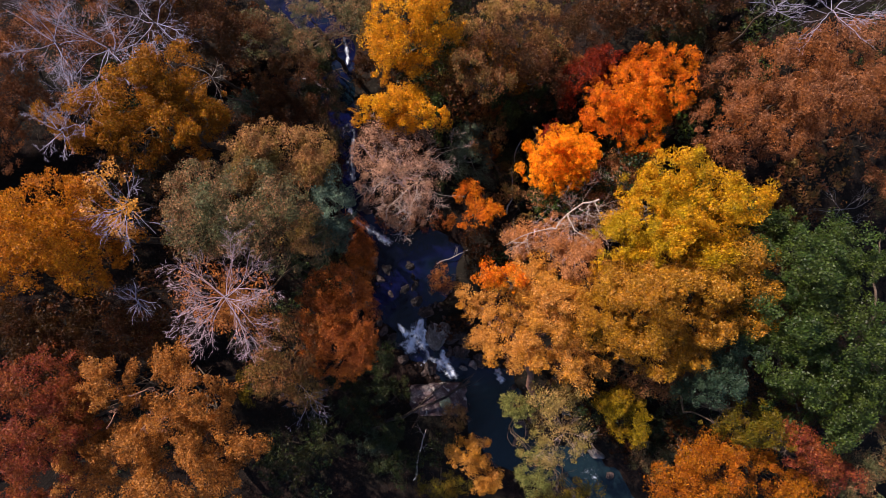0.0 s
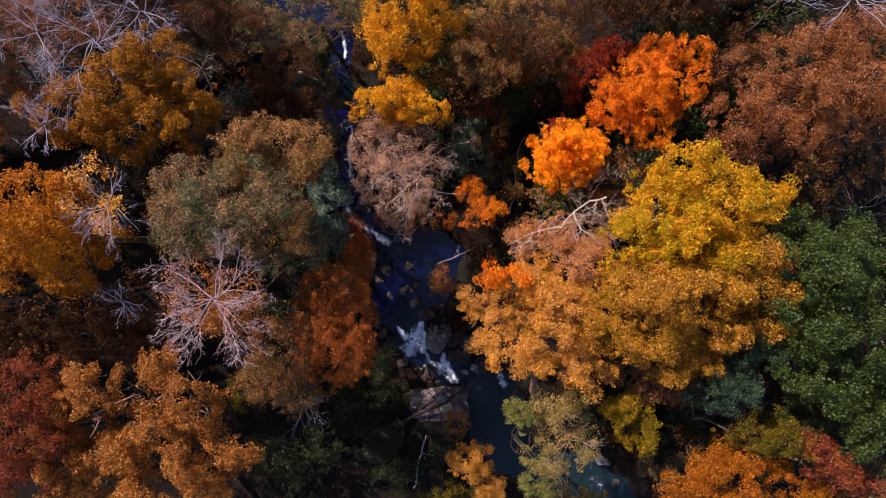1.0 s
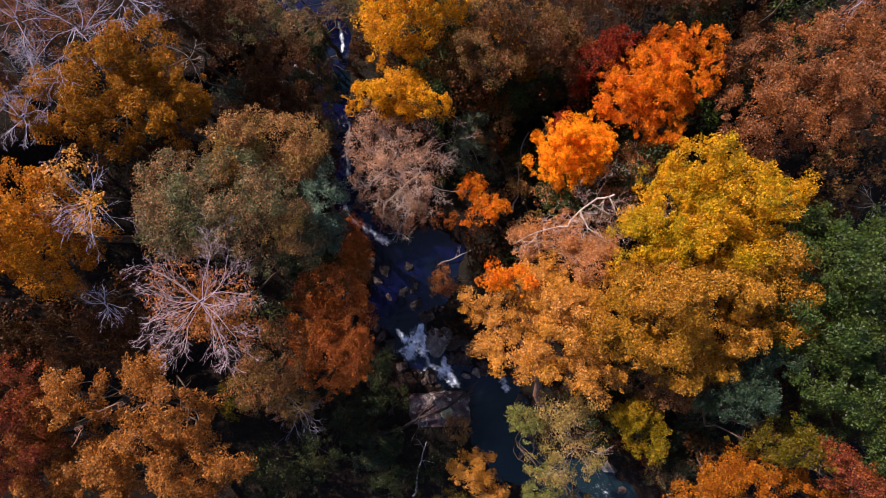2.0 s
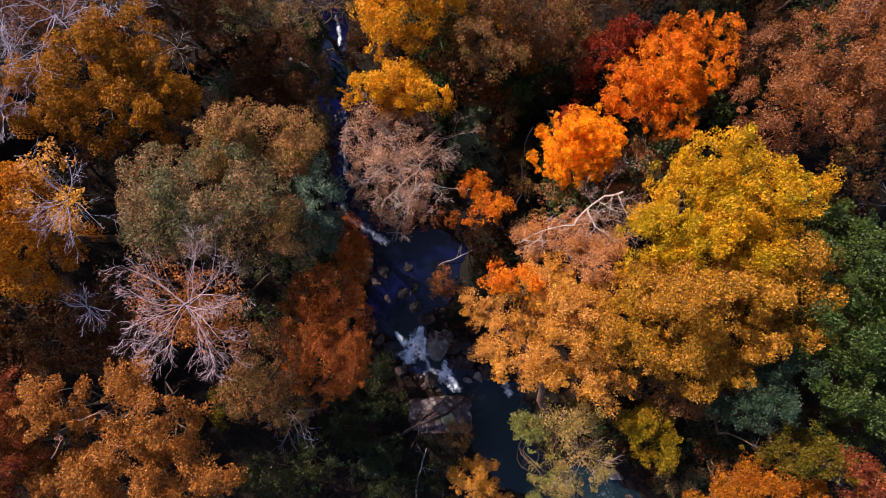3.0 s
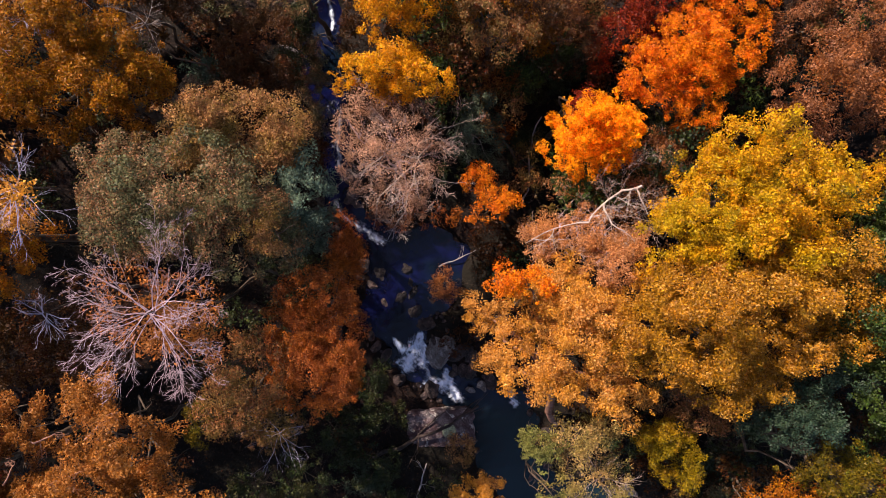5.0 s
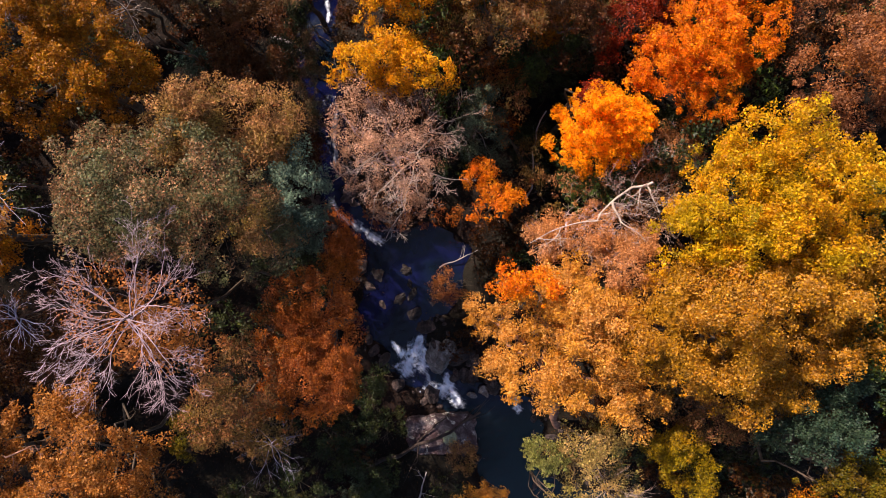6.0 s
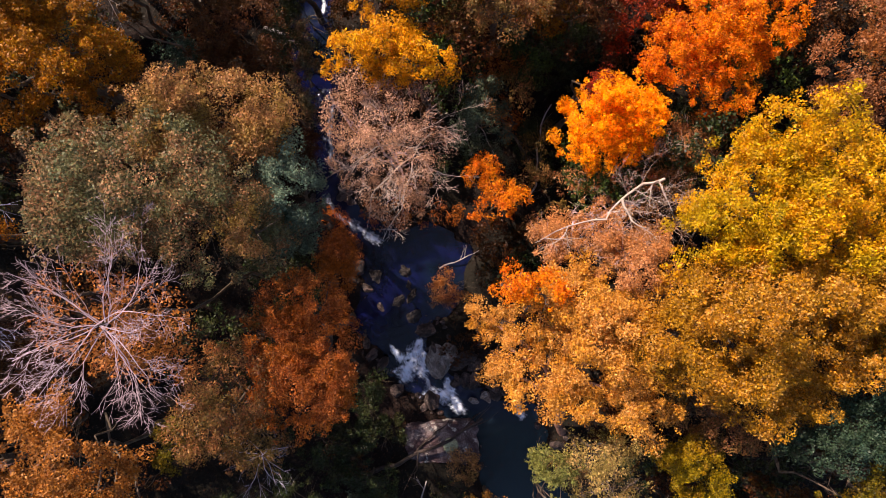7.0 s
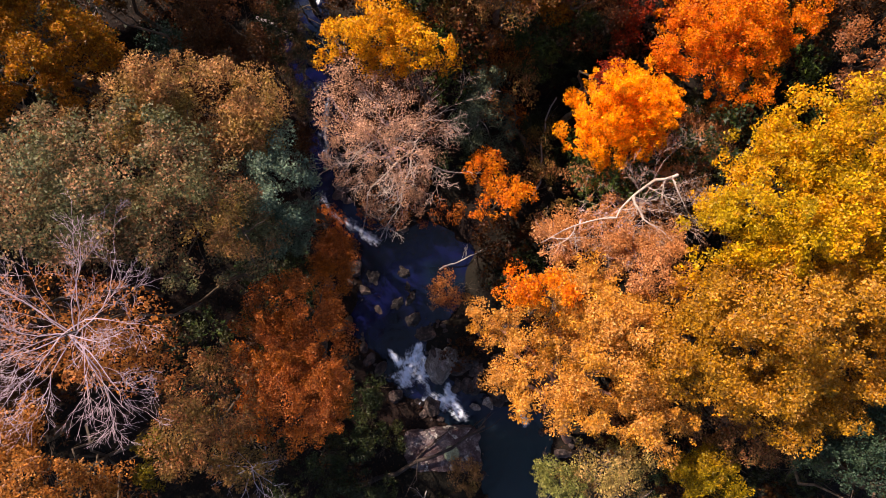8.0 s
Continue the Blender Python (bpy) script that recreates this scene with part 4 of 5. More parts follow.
tree("oak_tree", "tan and olive oak with thinning leaves", "olive_tan", [(-7.41, 5.00, 13.00, 2.21, 1.54, 3.75), (-8.49, 4.42, 15.00, 1.56, 1.27, 2.75), (-6.07, 4.00, 13.00, 1.06, 1.31, 2.75), (-5.75, 0.22, 15.80, 0.95, 0.72, 2.75), (-7.42, 3.14, 13.50, 1.90, 1.13, 2.75), (-9.18, 3.62, 15.50, 1.19, 0.90, 2.75)], clump=0.7, flat=0.4, gap=-1.7, dens=430)
tree("pine_tree", "soft blue green pine below the oaks", "teal", [(-5.20, 2.06, 11.50, 1.17, 1.75, 3.75), (-6.00, 0.29, 11.00, 1.40, 1.07, 2.75)], size=0.070)
bare_tree("bare_tree", "leafless rosy tree with fine radiating twigs", -8.28, -2.55, 21.80, 2.6, BARK_ROSE, limbs=15, depth=3, dens=95, girth=0.105, leaf="oak", leaf_lobes=[(-8.31, -2.61, 19.60, 0.66, 0.46, 0.9), (-8.89, -2.91, 18.00, 1.87, 1.39, 1.6), (-8.75, -3.84, 16.00, 1.47, 1.18, 1.75), (-9.24, -2.57, 18.60, 2.04, 1.55, 1.50), (-8.89, -3.51, 18.20, 1.58, 1.13, 1.30)])
bare_tree("bare_tree", "small leafless lilac grey tree with fine twigs", -13.78, -2.99, 18.00, 1.17, BARK_LILAC, limbs=7, depth=2)
tree("oak_tree", "rust red oak leaning over the stream", "rust", [(-3.93, -4.58, 12.30, 1.48, 1.95, 3.75), (-4.65, -6.51, 11.50, 1.89, 1.37, 3.25), (-3.59, -5.96, 11.00, 0.81, 1.57, 2.75), (-4.44, -2.56, 12.50, 1.49, 1.33, 2.75), (-4.14, -1.09, 7.00, 0.78, 1.41, 2.75), (-5.46, -4.41, 11.50, 1.11, 1.63, 3.25)], clump=0.5, size=0.064, dens=540)
tree("oak_tree", "dull olive brown tree with thinning leaves", "olive_brown", [(-7.20, -6.12, 13.00, 1.55, 1.67, 3.25), (-8.02, -7.42, 13.00, 1.15, 1.15, 2.75), (-6.76, -8.83, 11.00, 1.24, 1.01, 2.75)], dens=300)
tree("oak_tree", "large orange brown oak with clumped foliage and gaps", "oak_tan", [(-14.49, -6.95, 17.50, 1.17, 1.09, 2.35), (-12.05, -5.97, 17.00, 0.91, 0.66, 2.09), (-10.41, -7.04, 17.50, 0.93, 0.61, 2.09), (-11.83, -8.40, 17.20, 0.90, 0.61, 2.09), (-9.79, -8.25, 17.20, 0.82, 0.74, 2.17), (-16.99, -9.14, 17.00, 0.78, 1.45, 2.35), (-13.70, -9.99, 17.00, 1.28, 0.91, 2.35), (-10.37, -10.03, 17.00, 1.20, 0.83, 2.35), (-8.23, -10.09, 16.50, 0.84, 0.76, 2.17), (-12.49, -10.89, 16.50, 0.84, 0.84, 2.17), (-15.92, -11.5, 15.0, 1.77, 1.48, 3.75), (-11.7, -12.18, 16.0, 2.82, 1.15, 3.75), (-13.30, -9.56, 15.60, 2.37, 1.24, 2.16), (-16.07, -9.10, 15.60, 1.35, 1.13, 2.16)], clump=0.6, size=0.074, gap=-2.2, dens=540, girth=0.13, bole_bark=BARK_RUST, boles=[[(-13.86, -7.65, 18), (-13.13, -7.39, 18.3), (-12.37, -7.07, 18.6)], [(-11.76, -7.46, 18.2), (-11.16, -6.92, 18.5), (-10.82, -6.49, 18.6), (-10.19, -6.29, 18.8)], [(-13.6, -9.69, 18), (-12.87, -9.0, 18.2), (-12.3, -8.79, 18.3), (-11.6, -8.49, 18.5)], [(-15.01, -9.33, 17.8), (-14.46, -8.61, 18.2), (-14.17, -8.2, 18.4)]])
tree("sapling", "young yellow green tree beside the oak", "lime", [(-9.30, -8.07, 14.00, 0.61, 0.82, 1.75)])
tree("maple_tree", "dull pinkish red maple at the forest edge", "pink", [(-18.33, -7.02, 17.00, 1.77, 1.10, 3.75), (-17.85, -9.38, 18.00, 1.96, 1.57, 3.75), (-17.59, -9.04, 16.00, 1.16, 1.45, 2.75), (-18.27, -12.04, 17.00, 1.94, 1.12, 2.75)], dens=370)
tree("tree", "low rusty brown tree standing in deep shade", "rust_shaded", [(-19.54, -5.89, 11.00, 2.40, 1.24, 2.75), (-22.52, -5.61, 11.00, 2.07, 1.24, 2.75), (-16.75, -4.81, 11.50, 1.39, 1.06, 2.25), (-15.42, -6.10, 11.50, 1.06, 1.06, 2.25)], dens=285)
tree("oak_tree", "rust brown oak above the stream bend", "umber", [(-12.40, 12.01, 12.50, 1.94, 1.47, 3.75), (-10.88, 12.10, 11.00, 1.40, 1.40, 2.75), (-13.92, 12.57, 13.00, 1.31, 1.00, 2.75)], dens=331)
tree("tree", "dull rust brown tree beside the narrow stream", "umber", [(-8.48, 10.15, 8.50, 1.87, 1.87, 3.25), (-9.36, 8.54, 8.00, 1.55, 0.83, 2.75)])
tree("tree", "olive tree with loose sprays of leaves", "olive", [(-6.44, 13.16, 11.00, 1.74, 1.07, 2.75), (-4.33, 13.30, 10.50, 0.97, 0.83, 2.25), (-7.37, 12.42, 8.50, 1.00, 1.00, 2.25)], dens=294)
tree("tree", "small teal green pine in the shade", "blue_green", [(-11.41, 8.80, 8.50, 0.75, 0.64, 2.25)], dens=217)
tree("poplar_tree", "bright yellow tree beside the stream", "yellow", [(-0.73, 12.40, 12.00, 2.13, 1.34, 3.75), (-1.85, 10.93, 12.00, 1.36, 1.04, 2.75), (0.70, 12.82, 13.00, 1.31, 1.00, 2.75), (-0.64, 10.68, 11.00, 0.85, 0.49, 1.75)], clump=0.6, lean=(2.5, 0))
tree("poplar_tree", "yellow topped tree leaning over the stream", "yellow", [(-2.78, 7.87, 12.20, 1.00, 0.60, 1.41), (-1.52, 8.31, 12.40, 0.99, 0.64, 1.58), (-0.23, 7.62, 12.20, 1.05, 0.70, 1.50), (0.85, 7.55, 12.00, 0.60, 0.50, 1.32), (-3.58, 7.59, 11.80, 0.56, 0.43, 1.14), (-1.20, 7.13, 11.60, 1.22, 0.43, 1.14), (-0.78, 8.73, 11.80, 0.61, 0.40, 1.14)], clump=0.55, lean=(2.5, -0.5))
tree("tree", "thin pinkish tan tree with bare white boughs", "tan", [(-1.67, 5.71, 11.00, 2.16, 1.34, 2.09), (-0.36, 3.95, 10.00, 1.70, 1.33, 2.17), (-3.01, 3.97, 9.50, 1.08, 1.35, 1.91), (-1.07, 2.10, 8.00, 1.58, 1.01, 1.74)], dens=300, size=0.06, bark=BARK_ROSE, boughs=5, girth=0.13, boles=[[(0.54, 5.00, 10.00), (-0.11, 4.23, 10.50), (-0.31, 3.64, 10.50), (-0.60, 2.48, 10.30), (-0.81, 1.46, 10.00), (-1.66, 0.11, 9.60)], [(-0.11, 4.23, 10.50), (-1.03, 4.37, 10.80), (-1.90, 4.16, 10.80), (-2.79, 3.44, 10.60), (-3.65, 2.44, 10.20)], [(-0.11, 4.08, 10.50), (0.57, 3.24, 10.30), (1.37, 3.05, 10.00), (2.51, 3.09, 9.80)], [(-0.31, 3.79, 10.50), (-1.33, 2.90, 10.40), (-2.19, 2.04, 10.00), (-2.43, 0.56, 9.50)]])
tree("pine_tree", "small grey green pine on the bank", "grey_green", [(2.95, 6.24, 6.50, 1.31, 1.60, 3.75)], size=0.070, bark=BARK_GREY)
tree("sapling", "small glowing orange maple at the pool", "ember", [(3.00, 3.35, 9.00, 0.71, 0.65, 1.44), (3.87, 1.83, 9.00, 1.24, 0.96, 1.62)], clump=0.45)
tree("tree", "golden brown tree on the slope", "oak_deep", [(3.37, 11.18, 10.50, 1.93, 1.16, 2.75), (5.31, 10.59, 10.00, 1.29, 0.95, 2.25)], dens=420)
tree("tree", "golden olive tree on the upper slope", "olive_brown", [(2.69, 10.03, 13.50, 1.29, 0.91, 1.94), (3.98, 9.27, 13.00, 1.12, 0.73, 1.76)], dens=330)
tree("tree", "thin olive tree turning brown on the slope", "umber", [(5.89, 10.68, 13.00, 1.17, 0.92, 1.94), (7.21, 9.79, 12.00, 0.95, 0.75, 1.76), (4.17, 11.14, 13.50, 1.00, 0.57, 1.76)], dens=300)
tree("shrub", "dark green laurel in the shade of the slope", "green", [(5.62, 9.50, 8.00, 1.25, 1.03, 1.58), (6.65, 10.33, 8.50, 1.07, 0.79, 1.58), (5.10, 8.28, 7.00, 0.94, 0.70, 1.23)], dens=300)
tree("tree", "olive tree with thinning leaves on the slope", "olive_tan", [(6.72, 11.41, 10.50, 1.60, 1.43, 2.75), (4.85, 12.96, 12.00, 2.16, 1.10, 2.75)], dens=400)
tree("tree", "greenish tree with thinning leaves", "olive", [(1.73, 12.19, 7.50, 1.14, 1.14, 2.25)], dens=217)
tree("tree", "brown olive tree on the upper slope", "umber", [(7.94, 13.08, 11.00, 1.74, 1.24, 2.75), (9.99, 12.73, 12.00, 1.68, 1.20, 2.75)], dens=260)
tree("tree", "dark green holly in the shade", "deep_green", [(6.44, 9.45, 5.50, 1.68, 1.29, 2.25)])
tree("maple_tree", "vivid red orange maple", "red", [(13.79, 9.31, 12.50, 1.52, 1.52, 2.70), (11.51, 8.86, 12.00, 1.70, 1.28, 2.70), (10.70, 7.65, 11.90, 1.29, 1.03, 2.34), (12.88, 10.71, 11.70, 1.19, 0.83, 2.16), (12.79, 6.20, 11.60, 1.04, 0.73, 1.80), (12.42, 7.76, 11.90, 1.55, 1.03, 2.16), (13.28, 8.61, 11.50, 1.36, 1.10, 2.16)], clump=0.4, size=0.064, dens=640)
tree("maple_tree", "dark crimson maple beside the orange one", "crimson", [(10.01, 10.23, 11.00, 1.48, 1.42, 2.40), (9.84, 9.11, 10.60, 1.20, 0.90, 2.00), (10.79, 11.07, 11.00, 1.06, 0.77, 1.80)], clump=0.5, dens=330)
tree("maple_tree", "glowing bright orange young maple", "bright", [(7.58, 5.36, 11.00, 1.40, 1.51, 2.55), (9.16, 5.42, 10.80, 1.36, 1.52, 2.46), (8.51, 4.26, 10.50, 1.48, 0.90, 1.94), (8.23, 5.46, 11.60, 1.27, 1.27, 2.29)], clump=0.4, size=0.064, dens=720)
tree("sapling", "small crimson sapling behind the bright maple", "crimson", [(7.48, 6.62, 12.50, 0.40, 0.40, 1.25)])
tree("oak_tree", "wide dull brown oak with pinkish brown leaves", "brown", [(18.76, 6.89, 15.00, 2.88, 2.03, 4.75), (16.96, 6.48, 14.50, 2.10, 1.51, 3.75), (21.24, 7.76, 15.50, 2.30, 1.74, 3.75), (19.53, 9.30, 15.00, 2.92, 1.48, 3.75), (22.29, 10.73, 14.50, 2.11, 1.23, 3.25)], dens=390)
tree("oak_tree", "orange brown oak behind the red maple", "umber", [(17.07, 10.70, 12.50, 1.32, 1.79, 3.25)], dens=260)
bare_tree("bare_tree", "leafless lilac grey tree with spreading boughs", 19.85, 11.50, 19.50, 2.56, BARK_LILAC, limbs=8)
bare_tree("bare_tree", "leafless lilac grey tree with spreading boughs", 17.13, 11.66, 19.00, 1.62, BARK_LILAC, limbs=6)
tree("tree", "dark green tree in shade", "deep_green", [(15.41, 12.67, 9.50, 1.64, 1.81, 3.25)])
tree("poplar_tree", "tall golden yellow tree with a wide crown", "gold", [(12.79, 3.96, 16.50, 1.05, 1.05, 2.96), (11.83, 2.90, 15.00, 1.16, 0.94, 2.61), (14.39, 2.21, 16.50, 2.00, 1.48, 3.48), (12.00, 1.11, 16.00, 2.15, 1.33, 3.48), (16.26, 2.41, 16.00, 1.25, 1.03, 2.96), (13.55, 0.14, 16.30, 2.12, 1.10, 3.13), (10.77, 0.25, 14.50, 1.41, 1.32, 2.78), (14.03, 1.28, 15.80, 2.13, 1.34, 2.70), (12.94, 2.67, 15.40, 1.48, 1.18, 2.52)], clump=0.52)
tree("oak_tree", "large amber orange oak with a wide crown", "amber", [(16.42, -0.30, 16.00, 1.46, 1.07, 2.78), (17.00, -2.06, 15.50, 1.36, 1.14, 2.78), (17.58, -3.76, 15.00, 1.12, 0.80, 2.61), (13.98, -1.82, 16.00, 2.15, 1.29, 3.31), (11.84, -2.14, 15.50, 2.19, 1.53, 3.31), (14.51, -3.93, 15.00, 2.46, 1.16, 2.96), (11.62, -4.31, 14.50, 2.05, 1.36, 2.96), (12.90, -5.94, 13.50, 1.65, 1.08, 2.61), (10.23, -3.68, 13.50, 1.60, 1.89, 2.78), (15.26, -6.00, 13.00, 1.39, 0.91, 2.26), (13.39, -3.23, 14.60, 2.93, 1.64, 2.70), (16.01, -1.60, 15.00, 1.85, 1.39, 2.52), (10.98, -2.27, 14.00, 1.44, 1.44, 2.52)])
tree("maple_tree", "soft orange maple leaning over the rapids", "orange", [(7.56, -5.42, 11.50, 1.89, 1.89, 2.96), (9.51, -6.89, 11.00, 1.39, 1.39, 2.44), (5.68, -6.22, 10.50, 1.72, 1.15, 2.44), (5.63, -3.37, 10.50, 1.62, 1.10, 2.44), (7.08, -2.52, 11.50, 1.52, 1.26, 2.61), (3.49, -3.91, 6.50, 1.30, 1.00, 1.91), (8.00, -3.61, 12.00, 1.74, 1.54, 2.78), (4.02, -6.14, 8.00, 0.85, 0.62, 1.57), (6.42, -1.33, 11.00, 1.22, 0.74, 2.16), (4.86, -4.57, 9.50, 1.00, 0.78, 1.80)], clump=0.6, girth=0.3, bark=BARK_RUST, lean=(1.86, -7.04))
tree("tree", "twiggy pinkish tan tree with a pale crooked limb", "fawn", [(8.90, 0.57, 9.00, 2.48, 1.43, 2.75), (11.15, 2.76, 8.50, 1.53, 0.75, 2.25), (6.55, 0.54, 8.50, 1.11, 0.57, 2.25), (9.27, -1.01, 12.00, 1.74, 0.97, 2.75), (8.85, 3.09, 7.50, 1.51, 0.63, 2.25), (12.37, 4.28, 8.50, 1.25, 0.75, 2.25), (12.00, 4.53, 9.00, 1.47, 1.13, 1.80), (13.59, 5.59, 8.50, 1.21, 0.69, 1.62), (6.26, -0.21, 10.00, 1.10, 0.71, 1.62), (9.35, -0.16, 11.00, 1.33, 0.90, 1.80)], dens=520, size=0.062, bark=BARK_ROSE, boughs=4, girth=0.25, boles=[[(10.65, 2.83, 11.40), (9.66, 2.59, 11.60), (8.70, 1.90, 11.80), (7.98, 1.01, 12.00), (6.36, 0.70, 12.00), (5.08, 0.00, 11.60)], [(9.66, 2.59, 11.60), (10.24, 2.72, 11.80), (10.84, 1.60, 11.60)], [(8.67, 1.89, 11.90), (9.06, 0.97, 12.00), (9.93, 0.42, 12.00)]])
tree("tree", "olive brown tree in the shade of the amber oak", "olive_brown", [(15.14, -8.27, 9.50, 2.37, 1.02, 1.91), (12.83, -7.65, 9.00, 1.37, 1.09, 1.74)], dens=300)
tree("evergreen_tree", "tall dense dark green broadleaf evergreen", "green", [(18.56, -0.75, 16.50, 2.18, 1.64, 4.75), (21.07, -0.45, 16.00, 1.95, 1.68, 4.75), (18.48, -3.27, 16.00, 1.83, 1.41, 4.25), (21.13, -3.76, 16.00, 1.95, 1.95, 4.75), (19.70, -5.96, 15.00, 2.04, 1.47, 4.25), (18.46, 1.51, 15.00, 0.98, 0.86, 2.75), (22.17, -7.41, 15.00, 2.06, 1.48, 3.75), (21.70, -9.17, 14.00, 1.54, 1.09, 3.75), (22.56, -5.47, 16.00, 1.42, 2.26, 3.75)], clump=0.7, size=0.095, dens=310)
tree("pine_tree", "blue green pine below the amber oak", "blue_green", [(16.36, -6.82, 13.50, 1.33, 0.90, 3.75), (17.24, -5.33, 14.50, 1.00, 0.70, 2.75), (15.71, -7.97, 13.00, 0.93, 0.62, 2.75)], size=0.074)
tree("tree", "olive yellow tree turning autumn colours", "lime", [(18.19, -9.59, 13.50, 1.73, 0.97, 3.25)])
tree("maple_tree", "orange maple at the lower bank", "tangerine", [(17.81, -12.54, 12.00, 2.29, 1.21, 3.75), (15.58, -13.82, 11.50, 2.02, 0.92, 3.25), (20.76, -13.13, 12.00, 1.36, 1.04, 2.75), (17.04, -11.26, 13.30, 0.93, 0.56, 2.25)], clump=0.8, dens=420, girth=0.12)
tree("maple_tree", "dull pinkish red maple below the evergreen", "pink", [(20.62, -10.40, 15.00, 1.20, 0.91, 3.25), (22.62, -12.00, 14.00, 1.26, 0.81, 2.75)])
tree("tree", "olive tree at the forest edge", "olive", [(24.87, -12.67, 13.00, 1.62, 1.31, 2.75)], dens=300)
tree("shrub", "yellow green tree above the lower rapids", "lime_bright", [(13.28, -11.05, 8.00, 1.62, 1.37, 2.75), (12.15, -9.47, 9.50, 0.86, 0.65, 2.25)])
tree("tree", "pale green young tree at the pool", "pale_green", [(5.91, -9.66, 10.70, 0.89, 0.76, 2.25), (7.39, -14.40, 8.00, 1.19, 1.19, 2.75)], clump=0.46, girth=0.07)
tree("tree", "tan and olive tree with thinning leaves at the pool", "pale", [(7.68, -9.53, 10.00, 1.45, 1.04, 2.75), (8.50, -11.90, 9.50, 2.17, 1.41, 2.75), (9.04, -9.16, 10.00, 0.90, 0.60, 2.0)], dens=232, girth=0.07)
tree("maple_tree", "small orange maple below the slab", "orange", [(3.36, -14.46, 5.50, 1.21, 1.02, 2.75), (4.55, -16.06, 5.50, 0.83, 1.22, 2.25)], clump=0.5)
tree("shrub", "green shrub on the lower bank", "lime", [(1.48, -17.40, 4.00, 2.16, 0.76, 1.75)], dens=217)
tree("shrub", "green shrub on the lower bank", "lime", [(9.98, -16.75, 5.50, 2.06, 0.71, 2.25)], dens=285)
# dark shrubs cover sunlit bank that should lie black in shade
tree("shrub", "dark green shrub darkening the shaded bank", "deep_green", [(-5.29, -11.45, 4.00, 2.09, 1.50, 1.35)], dens=240, size=0.09)
tree("shrub", "dark green shrub darkening the shaded bank", "deep_green", [(-2.85, -13.57, 3.50, 1.59, 1.32, 1.17)], dens=240, size=0.09)
tree("shrub", "dark green shrub darkening the shaded bank", "deep_green", [(-7.19, -13.66, 5.00, 2.22, 1.52, 1.44)], dens=240, size=0.09)
tree("shrub", "dark green shrub darkening the shaded bank", "deep_green", [(-3.42, -9.62, 3.20, 1.00, 1.13, 1.08)], dens=240, size=0.09)
tree("shrub", "dark green shrub darkening the shaded bank", "deep_green", [(-9.35, -14.53, 6.00, 1.85, 1.36, 1.44)], dens=240, size=0.09)
tree("shrub", "dark green shrub darkening the shaded bank", "deep_green", [(-2.08, -16.13, 2.60, 1.49, 1.01, 1.08)], dens=240, size=0.09)
# two low shrubs added only to blacken the bank of the rapids
tree("shrub", "dark green shrub darkening the shaded bank", "deep_green", [(-2.86, -8.39, 2.80, 0.94, 0.87, 0.90)], dens=240, size=0.09)
tree("shrub", "dark green shrub darkening the shaded bank", "deep_green", [(-2.25, -11.00, 2.40, 1.02, 0.88, 0.81)], dens=240, size=0.09)
tree("shrub", "grey teal shrub in deep shade", "grey_green", [(-3.42, -15.13, 2.00, 1.44, 1.22, 1.75)], dens=285)
tree("shrub", "brown twiggy shrub overhanging the pool", "oak", [(1.65, -2.61, 2.00, 1.15, 0.81, 1.25)], dens=285)
tree("shrub", "thin yellow brown shrub at the slab's edge", "olive_tan", [(2.45, -12.83, 2.50, 1.01, 0.75, 1.25)], dens=331)
bare_tree("dead_tree", "small dead tree with pale crooked boughs", 4.08, 12.26, 11.50, 1.71, BARK_PALE, limbs=5, depth=2, girth=0.1)
bare_tree("dead_tree", "leafless grey tree lying open in the shade", 25.61, 2.53, 12.00, 2.54, BARK_GREY, limbs=6, depth=2, girth=0.12)
tree("oak_tree", "brown oak at the forest edge", "brown", [(-23.33, 8.88, 14.00, 1.84, 2.14, 3.75), (-24.38, 5.48, 13.00, 1.60, 1.60, 3.75)], dens=300)
tree("maple_tree", "orange maple at the forest edge", "oak_deep", [(-22.14, -0.07, 16.00, 1.95, 2.23, 4.75)], dens=300)
tree("tree", "rusty tree at the forest edge", "rust_shaded", [(-24.24, -5.28, 13.00, 1.90, 1.60, 3.75)], dens=300)
tree("oak_tree", "brown oak at the forest edge", "brown", [(25.89, 5.54, 14.00, 1.54, 2.14, 3.75), (25.52, 9.11, 14.00, 1.54, 1.54, 3.75)], dens=300)
tree("tree", "olive tree at the forest edge", "olive", [(27.51, 3.72, 12.00, 1.36, 1.36, 2.75), (25.91, -10.59, 14.00, 1.24, 2.14, 3.75)], dens=300)
# unseen oaks, added to keep the sun off the left bank
tree("oak_tree", "unseen brown oak added beyond the forest edge for shade", "brown", [(-30.5, 7.5, 15.0, 4.0, 3.8, 4.0)], clump=1.2, dens=70, size=0.2)
tree("oak_tree", "unseen brown oak added beyond the forest edge for shade", "brown", [(-28.5, 13.5, 15.0, 4.2, 4.0, 4.0)], clump=1.2, dens=70, size=0.2)
tree("oak_tree", "unseen brown oak added beyond the forest edge for shade", "brown", [(-34.0, 1.5, 15.0, 4.2, 4.0, 4.0)], clump=1.2, dens=70, size=0.2)
tree("oak_tree", "unseen brown oak added beyond the forest edge for shade", "brown", [(-31.0, -5.0, 14.0, 3.8, 3.6, 4.0)], clump=1.2, dens=70, size=0.2)
tree("oak_tree", "unseen brown oak added beyond the forest edge for shade", "brown", [(-36.0, 10.0, 15.0, 4.2, 4.0, 4.0)], clump=1.2, dens=70, size=0.2)
